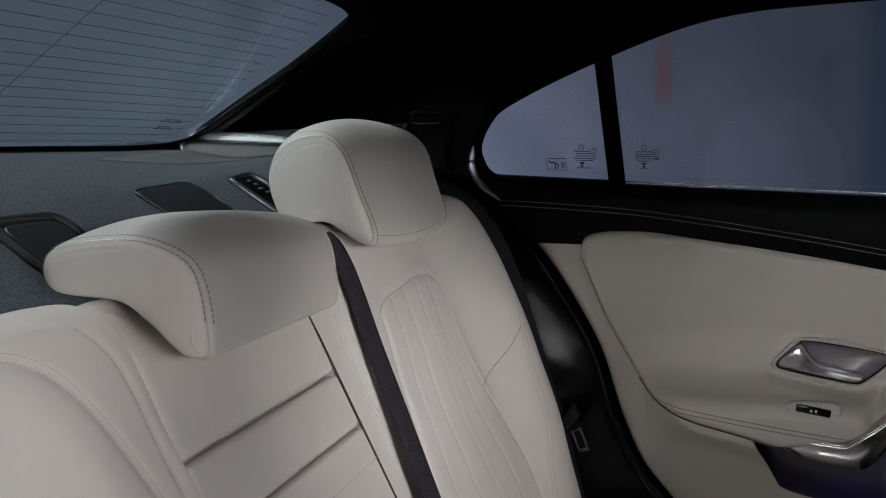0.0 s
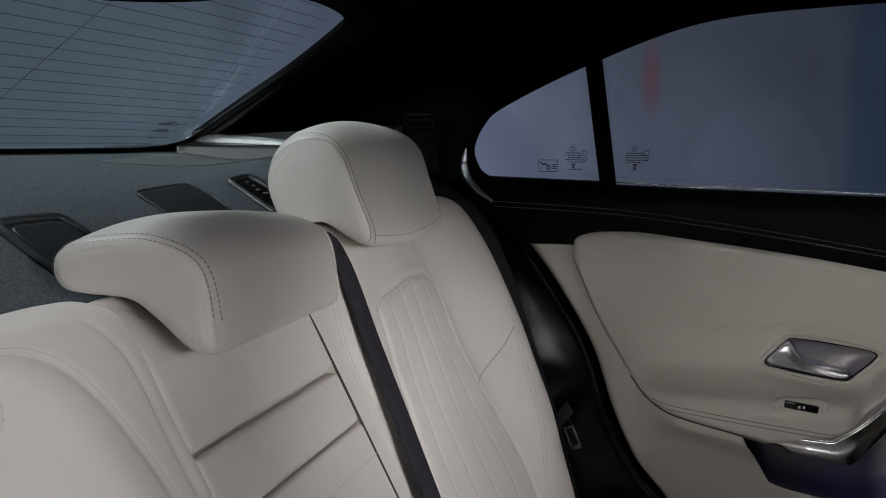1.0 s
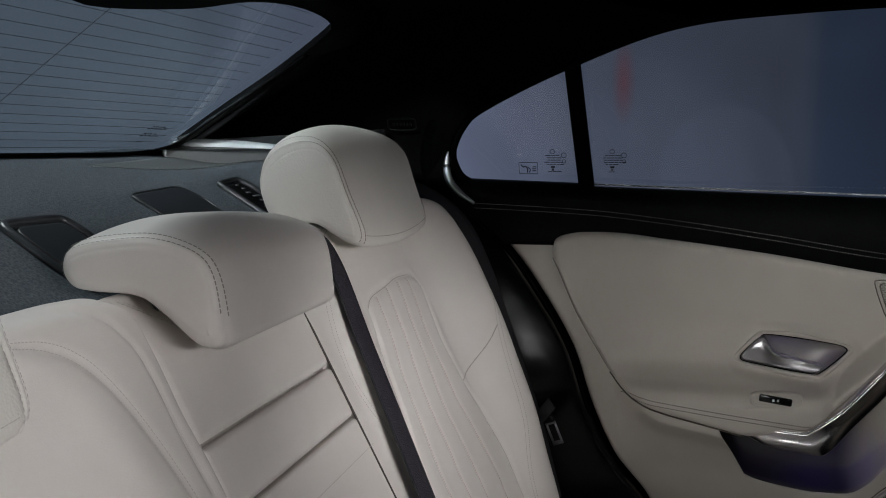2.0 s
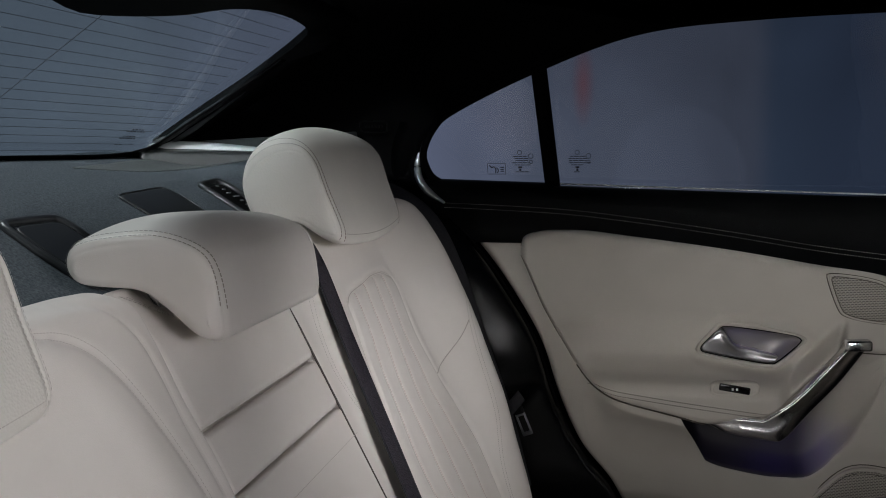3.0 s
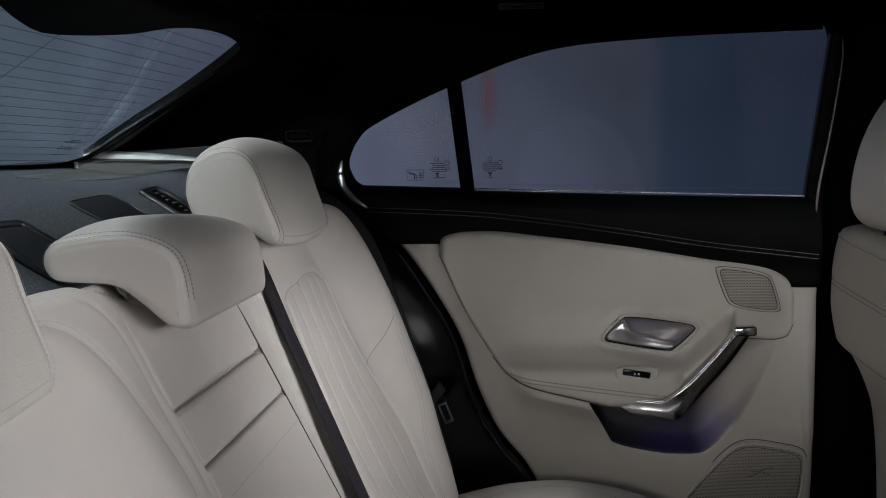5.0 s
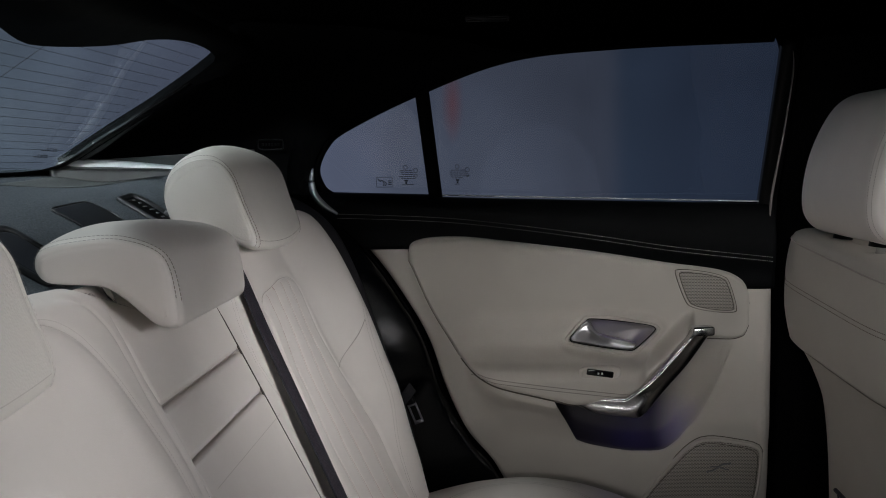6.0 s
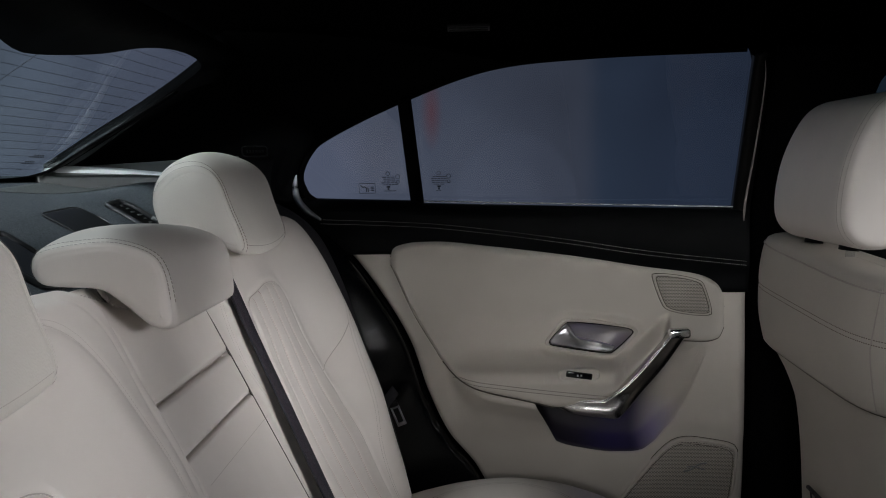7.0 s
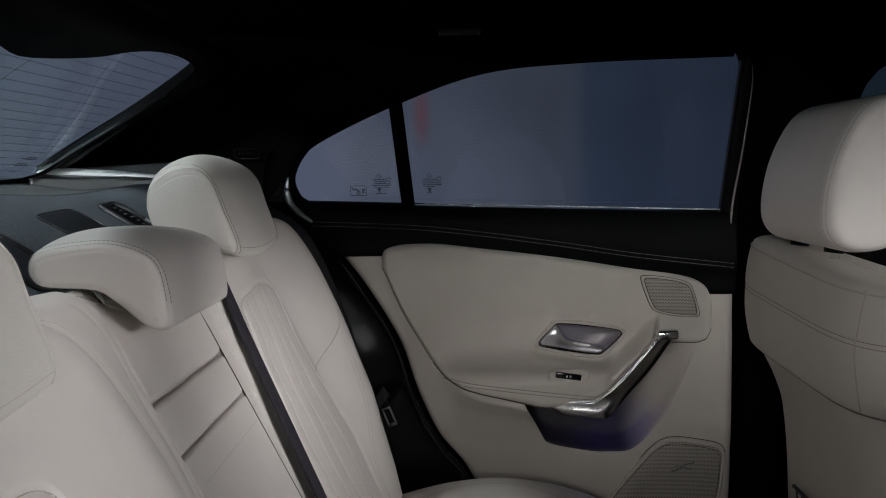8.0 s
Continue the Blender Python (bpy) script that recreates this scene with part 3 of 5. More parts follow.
# ---- rear seat ----
def outer_backrest(side, parent, C, base):
    """one 40 percent backrest with fluted insert and side bolsters; side: +1 left, -1 right"""
    U0, U1 = (0.1295 if side > 0 else 0.141), 0.625
    us = np.r_[np.linspace(U0, U0 + 0.005, 9), np.linspace(U0 + 0.008, 0.60, 156), np.linspace(0.603, U1, 8)]
    vs = np.linspace(-0.40, 0.15, 140)
    u, v = np.meshgrid(us, vs, indexing="ij")
    # outer bolster stands forward, most at shoulder height
    bol = herm(v, [-0.40, -0.3, -0.2, -0.08, 0.02, 0.09, 0.135, 0.15], [0.0, 0.022, 0.042, 0.056, 0.062, 0.058, 0.046, 0.036])
    d = base + bol * smooth(0.49, 0.58, u)
    d = d + 0.003 * np.exp(-((u - 0.21) / 0.04) ** 2)
    if side > 0:
        # the inner edge lies lower than the pads beside it
        d = d - 0.0095 * smooth(0.205, 0.155, u)
    # insert: slightly sunk and fluted, arched at its head, wider towards the cushion
    sh = C - 0.385
    low = 0.0 if side > 0 else 0.026
    left = lambda q: sh + herm(q + low, [-0.40, -0.20, -0.14, -0.10, -0.05, 0.0, 0.03, 0.05], [0.165, 0.180, 0.195, 0.210, 0.232, 0.257, 0.268, 0.280])
    right = lambda q: sh + herm(q + low, [-0.40, -0.27, -0.218, -0.159, -0.109, -0.053, -0.006, 0.024, 0.05], [0.485, 0.498, 0.504, 0.496, 0.477, 0.472, 0.480, 0.489, 0.490])
    crown = lambda w: -low + herm(w - sh, [0.255, 0.268, 0.302, 0.359, 0.405, 0.456, 0.480, 0.489, 0.50], [0.0, 0.029, 0.042, 0.046, 0.050, 0.048, 0.041, 0.026, -0.01])
    uL, uR, head = left(v), right(v), crown(u)
    f = (u - uL) / (uR - uL)
    edge = np.minimum(u - uL, uR - u)
    inside = smooth(-0.002, 0.004, edge) * smooth(-0.002, 0.004, head - v)
    d = d - 0.0026 * np.exp(-(edge / 0.0045) ** 2) * smooth(-0.004, 0.002, head - v)
    d = d - 0.0024 * np.exp(-((v - head) / 0.0045) ** 2) * smooth(-0.004, 0.002, edge)
    fl = np.abs(f * 5 - np.rint(f * 5))
    d = d + inside * (0.0012 - 0.0013 * np.exp(-(fl / 0.06) ** 2))
    # slight hollow of the lower back and softness of the padding
    d = d - 0.006 * np.exp(-((u - C) / 0.12) ** 2) * smooth(0.0, -0.2, v)
    d = d + 0.0012 * np.sin(u * 41 + v * 17) * np.sin(v * 33 - u * 9)
    if side < 0:
        line = herm(v, [-0.40, -0.10, -0.04, 0.0, 0.044, 0.082, 0.102, 0.117, 0.13], [0.186, 0.180, 0.179, 0.184, 0.198, 0.214, 0.228, 0.252, 0.30])
        d = d - 0.0022 * np.exp(-((u - line + 0.003) / 0.006) ** 2) + 0.003 * np.exp(-((u - line - 0.03) / 0.022) ** 2)
    # round the edges
    r = 0.0040 if side > 0 else 0.0035
    d = d - r * (1 - np.sqrt(1 - np.clip(1 - (u - U0) / r, 0, 1) ** 2))
    if side < 0:
        # rounded top, and the arched crease beside the middle seat
        rt = 0.026
        d = d - rt * (1 - np.sqrt(1 - np.clip(1 - (0.15 - v) / rt, 0, 1) ** 2))
        arch = herm(u, [0.150, 0.155, 0.160, 0.171, 0.189, 0.212, 0.240, 0.30, 0.40], [-0.02, 0.030, 0.096, 0.116, 0.130, 0.137, 0.141, 0.144, 0.144])
        wall = herm(v, [-0.40, 0.0, 0.055, 0.096, 0.116, 0.130, 0.150], [0.150, 0.1545, 0.156, 0.160, 0.171, 0.189, 0.25])
        gap = np.where(v > 0.096, np.minimum(np.abs(v - arch), np.abs(u - wall)), np.abs(u - wall))
        d = d - 0.0035 * np.exp(-(gap / 0.0035) ** 2) * smooth(0.34, 0.24, u) * (0.35 + 0.65 * smooth(-0.06, 0.03, v))
        d = d - 0.0020 * smooth(0.004, -0.004, u - wall) * smooth(0.0, 0.06, v)
    r2 = 0.045
    d = d - r2 * (1 - np.sqrt(1 - np.clip(1 - (U1 - u) / r2, 0, 1) ** 2)) * 1.2
    # top edge height falls at both shoulders
    s_in, s_out = np.clip((0.205 - u) / 0.064, 0, 1), np.clip((u - 0.50) / 0.125, 0, 1)
    lift = (-0.050 if side > 0 else -0.012) * s_in ** 3 - 0.03 * s_out ** 3 - (0.015 if side < 0 else 0)
    vv = v + lift * smooth(-0.1, 0.15, v)
    r3 = 0.034
    if side > 0:
        d = d - r3 * (1 - np.sqrt(1 - np.clip(1 - (0.15 - v) / r3, 0, 1) ** 2))
    P = seat(u * side, vv, d)
    top = part("backrest", thick_bm(P, -SN * 0.09), "cream_leather", parent)

    def on(uu, v0):
        iu = np.interp(uu, us, np.arange(len(us)))
        iv = np.interp(v0, vs, np.arange(len(vs)))
        a, b = np.clip(np.floor(iu).astype(int), 0, len(us) - 2), np.clip(np.floor(iv).astype(int), 0, len(vs) - 2)
        fa, fb = (iu - a)[:, None], (iv - b)[:, None]
        return P[a, b] * (1 - fa) * (1 - fb) + P[a + 1, b] * fa * (1 - fb) + P[a, b + 1] * (1 - fa) * fb + P[a + 1, b + 1] * fa * fb

    lift_n = SN * 0.0004
    thread = "thread_mid" if side > 0 else "thread_pale"
    if side > 0:
        c = spline([(0.200, -0.36), (0.185, -0.12), (0.171, -0.057), (0.165, -0.023), (0.168, 0.004), (0.174, 0.033), (0.184, 0.062), (0.205, 0.098), (0.24, 0.122), (0.29, 0.134), (0.33, 0.136)], 140)
    else:
        c = spline([(0.186, -0.36), (0.180, -0.1), (0.179, -0.04), (0.185, 0.004), (0.198, 0.044), (0.214, 0.082), (0.228, 0.102), (0.252, 0.117), (0.29, 0.124), (0.33, 0.126)], 140)
    for off in (0, 0.006):
        vv2 = np.linspace(-0.38, 0.138, 120)
        uo = off + herm(vv2, [-0.40, -0.28, -0.20, -0.137, -0.069, -0.014, 0.03, 0.10, 0.14], [0.500, 0.520, 0.547, 0.553, 0.563, 0.582, 0.588, 0.580, 0.560])
        part("stitching", stitch_bm(on(uo, vv2) + lift_n, SN - SX * side * 0.5, w=0.0006, length=0.0024, gap=0.0007, h=0.0003), thread, top)
        part("stitching", stitch_bm(on(c[:, 0] - off, c[:, 1] + off * 0.6) + lift_n, SN, w=0.0006, length=0.0024, gap=0.0007, h=0.0003), thread, top)
    # seam from the bolster to the insert
    c = spline([(0.563, -0.069), (0.540, -0.086), (0.508, -0.100), (0.478 + sh, -0.109)], 30)
    part("seam", tube_bm(on(c[:, 0], c[:, 1]) - SN * 0.0002, 0.0009, 6), "seam_shadow", top)
    # crease round the insert
    lv = np.linspace(-0.38, 0.028 - low, 60)
    th = np.linspace(0.268, 0.489, 50) + sh
    cu = np.r_[left(lv), th, right(lv)[::-1]]
    cv = np.r_[lv, crown(th), lv[::-1]]
    part("seam", tube_bm(on(cu, cv) + SN * 0.0001, 0.0006, 6), "seam_shadow", top)
    for k in (1, 2, 3, 4):
        v0 = np.linspace(-0.38, 0.05, 90)
        uu = left(v0) + (right(v0) - left(v0)) * k / 5
        v0, uu = v0[v0 < crown(uu)], uu[v0 < crown(uu)]
        part("flute_seam", tube_bm(on(uu, v0) - SN * 0.0001, 0.0006, 5), "thread_rose", top)
    return top


rear_bench = thing("rear_bench", "cream leather rear bench with split backrest and fluted panels", "car seat")
outer_backrest(1, rear_bench, 0.385, 0.012)
outer_backrest(-1, rear_bench, 0.480, 0.008)


def pad_bm(u0, u1, v0, v1, d0, back, r=0.01, crown=0.004, nu=40, nv=24, fall=0.0):
    """an upholstered block on the seat's plane"""
    us = np.r_[u0 + r * (1 - np.cos(np.linspace(0, math.pi / 2, 7)))[:-1], np.linspace(u0 + r, u1 - r, nu), u1 - r * (1 - np.cos(np.linspace(math.pi / 2, 0, 7)))[1:]]
    vs = np.r_[v0 + r * (1 - np.cos(np.linspace(0, math.pi / 2, 7)))[:-1], np.linspace(v0 + r, v1 - r, nv), v1 - r * (1 - np.cos(np.linspace(math.pi / 2, 0, 7)))[1:]]
    u, v = np.meshgrid(us, vs, indexing="ij")
    f = lambda e: r * (1 - np.sqrt(np.clip(1 - np.clip(1 - e / r, 0, 1) ** 2, 0, 1)))
    d = d0 - f(np.minimum(u - u0, u1 - u)) - f(np.minimum(v - v0, v1 - v))
    d = d + crown * (1 - ((u - (u0 + u1) / 2) / ((u1 - u0) / 2)) ** 2) * (1 - ((v - (v0 + v1) / 2) / ((v1 - v0) / 2)) ** 2)
    d = d - fall * smooth(v1 - 0.062, v1, v) * (0.45 + 0.55 * smooth(u0 + 0.015, u0 + 0.10, u))
    return thick_bm(seat(u, v, d), -SN * back)


def middle_backrest():
    top = rear_bench
    part("middle_pad", pad_bm(-0.1390, 0.1260, 0.0040, 0.128, 0.006, 0.08, 0.006, fall=0.034), "cream_leather", top)
    part("flap", pad_bm(-0.1390, 0.1250, -0.0505, 0.0010, 0.006, 0.08, 0.0055), "cream_leather", top)
    part("armrest", pad_bm(-0.1390, 0.1255, -0.40, -0.0525, 0.006, 0.08, 0.0045), "cream_leather", top)
    for sd in (-1, 1):
        part("shoulder_fill", pad_bm(min(sd * 0.12, sd * (0.25 if sd > 0 else 0.31)), max(sd * 0.12, sd * (0.25 if sd > 0 else 0.31)), -0.40, 0.142 if sd > 0 else 0.130, -0.024 if sd > 0 else -0.012, 0.09, 0.022), "cream_leather", top)
    part("seat_frame", box_bm((0, 0, 0), (1.18, 0.05, 0.50), 0.01, Matrix.Translation(S0 + SU * -0.14 - SN * 0.030) @ Euler((radians(-27), 0, 0)).to_matrix().to_4x4()), "cream_leather", top)
    # dark tube for the shade in the joint between the pads and the left backrest
    v = np.linspace(-0.39, 0.075, 50)
    part("joint_shadow", tube_bm(seat(np.interp(v, [-0.39, 0.04, 0.075], [0.1283, 0.1287, 0.1290]), v, np.interp(v, [-0.39, 0.04, 0.075], [0.0038, 0.0038, 0.0020])), 0.0013, 8), "joint_shade", top, "dark tube for the shade in the joint of the backrest")
    c = np.linspace(-0.13, 0.125, 60)
    part("seam", stitch_bm(seat(c, -0.083, 0.0108), SN, w=0.0007, length=0.0026, gap=0.0006, h=0.0003), "seam_shadow", top)
    return top


middle_backrest()


def headrest(name, profile, u0, u1, dv, side, label, dome, dd=0.0, corner=0.045, sag=0.008, taper=0.0):
    """a cushion of hooked section, its end panels set off by double seams"""
    top = thing(name, label, "headrest", "rear headrests")
    thread = "thread_pale" if side < 0 else ("thread_mid" if name.startswith("middle") else "thread_dark")
    prof = spline(profile, 96, closed=True) + np.array((0, dd))  # columns v, d
    area = np.sum(prof[:, 0] * np.roll(prof[:, 1], -1) - np.roll(prof[:, 0], -1) * prof[:, 1])
    tan = np.roll(prof, -1, 0) - np.roll(prof, 1, 0)
    nrm = np.stack([tan[:, 1], -tan[:, 0]], 1) * (1 if area > 0 else -1)
    nrm /= np.linalg.norm(nrm, axis=1)[:, None]
    w, c = (u1 - u0) / 2, (u0 + u1) / 2
    r = 0.008
    vmid = prof[:, 0].mean()
    def ring(u, extra=0.0):
        e = max(0.0, abs(u - c) - (w - r))
        inset = r * (1 - math.sqrt(max(0, 1 - (min(e / r, 1)) ** 2))) * 0.55 + 0.0019 * math.exp(-((abs(u - c) - (w - 0.0067)) / 0.0018) ** 2) + extra
        q = prof - nrm * inset
        far = max(0.0, abs(u - c) - (w - corner))
        drop = corner - math.sqrt(max(0.0, corner ** 2 - far ** 2))
        far2 = max(0.0, abs(u - c) - (w - 0.018))
        lift = 0.018 - math.sqrt(max(0.0, 0.018 ** 2 - far2 ** 2))
        up = np.clip((q[:, 0] - vmid) / 0.06, 0, 1)
        low = smooth(vmid, vmid - 0.05, q[:, 0]) * smooth(0.0, 0.03, q[:, 1] - dd)
        q = q + np.stack([low * (lift * 0.35 - sag * (1 - ((u - c) / w) ** 2)) - up * drop * 0.35, 0 * low], 1)
        q = q + np.stack([up * dome * (1 - ((u - c) / w) ** 2), 0 * up], 1)
        return q
    us = np.r_[c - w + r * (1 - np.cos(np.linspace(0, math.pi / 2, 10)))[:-1], np.linspace(c - w + r, c + w - r, 60), c + w - r * (1 - np.cos(np.linspace(math.pi / 2, 0, 10)))[1:]]
    flip = np.array((-1 if side < 0 else 1, 1, 1))
    def lean(u, q):
        """the cushion narrows a little towards its foot"""
        return c + (u - c) * (1 - taper * np.clip((prof[:, 0].max() - q[:, 0]) / 0.13, 0, 1))

    body = [(seat(lean(u, ring(u)), *ring(u).T) + SU * dv) * flip for u in us]
    plain_ends = name.startswith("middle")
    if plain_ends:
        # the ends are one skin with the cushion, drawn over a soft shoulder
        def close(u):
            out = 1 if u > c else -1
            return [(seat(lean(u, ring(u, inset)) + out * bulge, *ring(u, inset).T) + SU * dv) * flip for inset, bulge in ((0.0010, 0.0006), (0.0024, 0.0011), (0.0042, 0.0014))]
        body = close(us[0])[::-1] + body + close(us[-1])
    bm = loft_bm(body, caps=False)
    if plain_ends:
        bm.verts.ensure_lookup_table()
        k = len(body[0])
        ends = [bm.faces.new([bm.verts[q] for q in range(k)]), bm.faces.new([bm.verts[len(bm.verts) - k + q] for q in range(k)])]
        bmesh.ops.triangulate(bm, faces=ends)
    part("cushion", bm, "cream_leather" if plain_ends else "cream_grained", top)
    def panel(u):
        """slightly bulging end panel, drawn in along its outline"""
        out = 1 if u > c else -1
        bm = bmesh.new()
        rows = [[bm.verts.new(p) for p in (seat(lean(u, ring(u, inset)) + out * bulge, *ring(u, inset).T) + SU * dv) * flip] for inset, bulge in ((0.0, 0.0), (0.0012, 0.0008), (0.0030, 0.0014))]
        for r0, r1 in zip(rows, rows[1:]):
            for j in range(len(r0)):
                bm.faces.new((r0[j], r0[(j + 1) % len(r0)], r1[(j + 1) % len(r0)], r1[j]))
        f = bm.faces.new(rows[-1])
        bmesh.ops.triangulate(bm, faces=[f])
        part("end_panel", bm, "cream_grained", top, "bulging cream leather end panel")
    if not plain_ends:
        panel(us[0])
        panel(us[-1])
    for end in ((-1,) if name.startswith("middle") else (-1, 1)):
        for off in (-0.0060, 0.0016):
            u = c + end * (w - 0.0045 + off)
            q = ring(u, -0.0006)
            # the seam runs round the end panel but for its underside
            first = int(np.argmin(prof[:, 0]))
            turn = [(first + k) % 96 for k in range(96)]
            up = [k for k in turn if nrm[k, 0] > -0.35 or prof[k, 1] > dd + (0.062 if plain_ends else 0.045)]
            start = next(n for n in range(len(up)) if (up[n] - up[n - 1]) % 96 != 1) if len(up) < 96 else 0
            up = up[start:] + up[:start]
            qq, nn = q[up], nrm[up]
            p = (seat(lean(u, qq), *qq.T) + SU * dv) * flip
            n3 = (nn[:, :1] * SU + nn[:, 1:] * SN + SX * end * 0.5) * flip
            part("stitching", stitch_bm(p, n3, w=0.0011, length=0.0036, gap=0.0004, h=0.0005), thread, top)
    if dome and name.startswith("rear"):
        # seam along the foot of the front panel
        j = int(np.argmin(prof[:, 0]))
        front = [i for i in range(len(prof)) if prof[i, 1] > dd + 0.04 and prof[i, 0] < prof[j, 0] + 0.05]
        i0 = min(front, key=lambda i: abs(prof[i, 0] - prof[j, 0] - 0.007))
        ul = np.linspace(c - w + 0.014, c + w - 0.014, 80)
        p = np.array([(seat(lean(u, ring(u, -0.0004)), *ring(u, -0.0004).T) + SU * dv)[i0] for u in ul]) * flip
        part("stitching", stitch_bm(p, (nrm[i0, 0] * SU + nrm[i0, 1] * SN) * flip, w=0.0006, length=0.0030, gap=0.0005, h=0.0003), thread, top)
    # guide sleeves under the cushion
    for du in (-0.07, 0.07):
        a = (seat(c + du, 0.10, -0.012) + SU * dv) * flip
        b = (seat(c + du, 0.155, -0.012) + SU * dv) * flip
        part("post", tube_bm([a, b], 0.006, 12), "chrome", top, "chrome post")
    return top


OUTER = [(0.205, -0.024), (0.228, -0.004), (0.234, 0.026), (0.222, 0.054), (0.195, 0.065), (0.151, 0.060), (0.110, 0.055), (0.098, 0.045), (0.110, 0.030), (0.139, 0.012), (0.149, -0.012), (0.162, -0.029)]
MIDDLE = [(0.1685, -0.032), (0.171, -0.022), (0.166, 0.0), (0.150, 0.038), (0.126, 0.064), (0.104, 0.068), (0.068, 0.057), (0.057, 0.048), (0.066, 0.033), (0.097, 0.020), (0.117, 0.008), (0.135, -0.022), (0.145, -0.035), (0.158, -0.038)]
headrest("rear_headrest", OUTER, 0.226, 0.530, 0.0, 1, "cream leather outer rear headrest with double seams", 0.016, 0.0, 0.034, 0.010, 0.09)
headrest("rear_headrest", OUTER, 0.295, 0.585, -0.034, -1, "cream leather outer rear headrest, pushed down", 0.014, -0.032)
headrest("middle_headrest", MIDDLE, -0.134, 0.102, 0.0, 1, "low wide cream leather middle headrest", 0.016, 0.0, 0.010, 0.0, 0.0)


def rear_cushion():
    top = rear_bench
    def level(x, y):
        ax = np.abs(x)
        z = herm(y, [-0.16, -0.12, -0.07, -0.02, 0.05, 0.12, 0.18, 0.24, 0.36], [0.335, 0.366, 0.386, 0.399, 0.406, 0.400, 0.387, 0.370, 0.35])
        return z - 0.022 * smooth(0.56, 0.42, ax) - 0.10 * np.clip((ax - 0.59) / 0.05, 0, 1) ** 2

    x, y = np.meshgrid(np.linspace(-0.64, 0.64, 100), np.linspace(-0.16, 0.36, 60), indexing="ij")
    pad = part("cushion", thick_bm(np.stack([x, y, level(x, y)], -1), (0, 0, -0.18)), "cream_leather", top)
    # double seam inside the outer edge of the seat
    for side in (1, -1):
        for off in (0.0, 0.006):
            c = spline([(0.50, 0.22), (0.536, 0.18), (0.556, 0.126), (0.562, 0.08), (0.560, 0.034), (0.542, -0.028), (0.50, -0.075), (0.42, -0.10), (0.30, -0.108)], 140)
            q = np.stack([side * (c[:, 0] - off), c[:, 1], level(c[:, 0] - off, c[:, 1]) + 0.0004], 1)
            part("stitching", stitch_bm(q, (0, 0, 1), w=0.0009, length=0.0030, gap=0.0007, h=0.0004), "thread_mid", pad)
    return top


rear_cushion()


# ---- belts ----
def strap(path, width_dir, w, material, name, parent, th=0.0014):
    p = np.asarray(path, float)
    wd = np.asarray(width_dir, float)
    if wd.ndim == 1:
        wd = np.repeat(wd[None], len(p), 0)
    P = np.stack([p + wd * k * w / 2 for k in np.linspace(-1, 1, 5)], 1)
    t = np.gradient(p, axis=0)
    nn = np.cross(t, wd)
    nn /= np.linalg.norm(nn, axis=1)[:, None]
    a, b = P, P + nn[:, None, :] * th
    rings = [np.vstack([a[i], b[i][::-1]]) for i in range(len(p))]
    return part(name, loft_bm(rings), material, parent)


def selvedge(path, width_dir, w, top):
    """thicker woven edges of a belt"""
    for k in (-1, 1):
        p = np.asarray(path) + np.asarray(width_dir) * k * (w / 2 - 0.0008)
        part("woven_edge", tube_bm(p, 0.0012, 6), "webbing_shade", top)


def middle_belt():
    top = thing("seat_belt", "black woven seat belt of the middle seat", "seat belt", "seat belts")
    c = spline([(0.235, 0.20, -0.10), (0.232, 0.165, -0.05), (0.225, 0.135, 0.004), (0.2185, 0.095, 0.0190), (0.199, 0.0, 0.0180), (0.181, -0.09, 0.0175), (0.159, -0.20, 0.0165), (0.118, -0.38, 0.0165)], 60)
    strap(seat(*c.T), np.array((1.0, 0.0, 0.0)), 0.040, "webbing", "webbing", top)
    selvedge(seat(*c.T) + SN * 0.0006, np.array((1.0, 0.0, 0.0)), 0.040, top)


middle_belt()


def left_belt():
    top = thing("seat_belt", "black woven seat belt beside the backrest", "seat belt", "seat belts")
    c = spline([(0.60, 0.20, -0.02), (0.618, 0.15, 0.035), (0.632, 0.085, 0.064), (0.636, 0.0, 0.064), (0.634, -0.10, 0.050), (0.63, -0.22, 0.034), (0.62, -0.34, 0.01)], 60)
    strap(seat(*c.T), np.array((0.88, -0.43, 0.2)), 0.032, "webbing_shade", "webbing", top)
    # latch plate hanging at the belt's lower end
    m = Matrix.Translation((0.636, 0.231, 0.498)) @ Euler((radians(-22), 0, 0)).to_matrix().to_4x4() @ Euler((0, 0, radians(80))).to_matrix().to_4x4()
    bm = bmesh.new()
    for cx, sx, sz, zz in ((-0.0065, 0.0032, 0.034, 0), (0.0065, 0.0032, 0.034, 0), (0, 0.0162, 0.004, 0.015), (0, 0.0162, 0.006, -0.015)):
        box_bm((0, 0, 0), (sx, 0.0026, sz), 0.0008, Matrix.Translation((cx, 0, zz)), 1, bm)
    bmesh.ops.transform(bm, matrix=m, verts=bm.verts)
    part("tongue", bm, "steel", top, "steel latch plate")
    p = np.linspace((0.634, 0.235, 0.542), (0.630, 0.258, 0.513), 8)
    strap(p, np.array((0.1, 0.60, 0.79)), 0.018, "webbing_shade", "belt_fold", top, 0.004)
    bm = box_bm((0, 0, 0.022), (0.016, 0.008, 0.012), 0.003)
    bmesh.ops.transform(bm, matrix=m, verts=bm.verts)
    part("grip", bm, "black_plastic", top, "black plastic grip")


left_belt()


# ---- side wing between the backrest and the door ----
EDGE_Z = [0.20, 0.38, 0.445, 0.52, 0.604, 0.688, 0.767, 0.841]
EDGE_Y = [0.02, 0.095, 0.145, 0.180, 0.208, 0.255, 0.314, 0.400]  # rear edge of the door opening


def rear_edge(z):
    return herm(z, EDGE_Z, EDGE_Y)


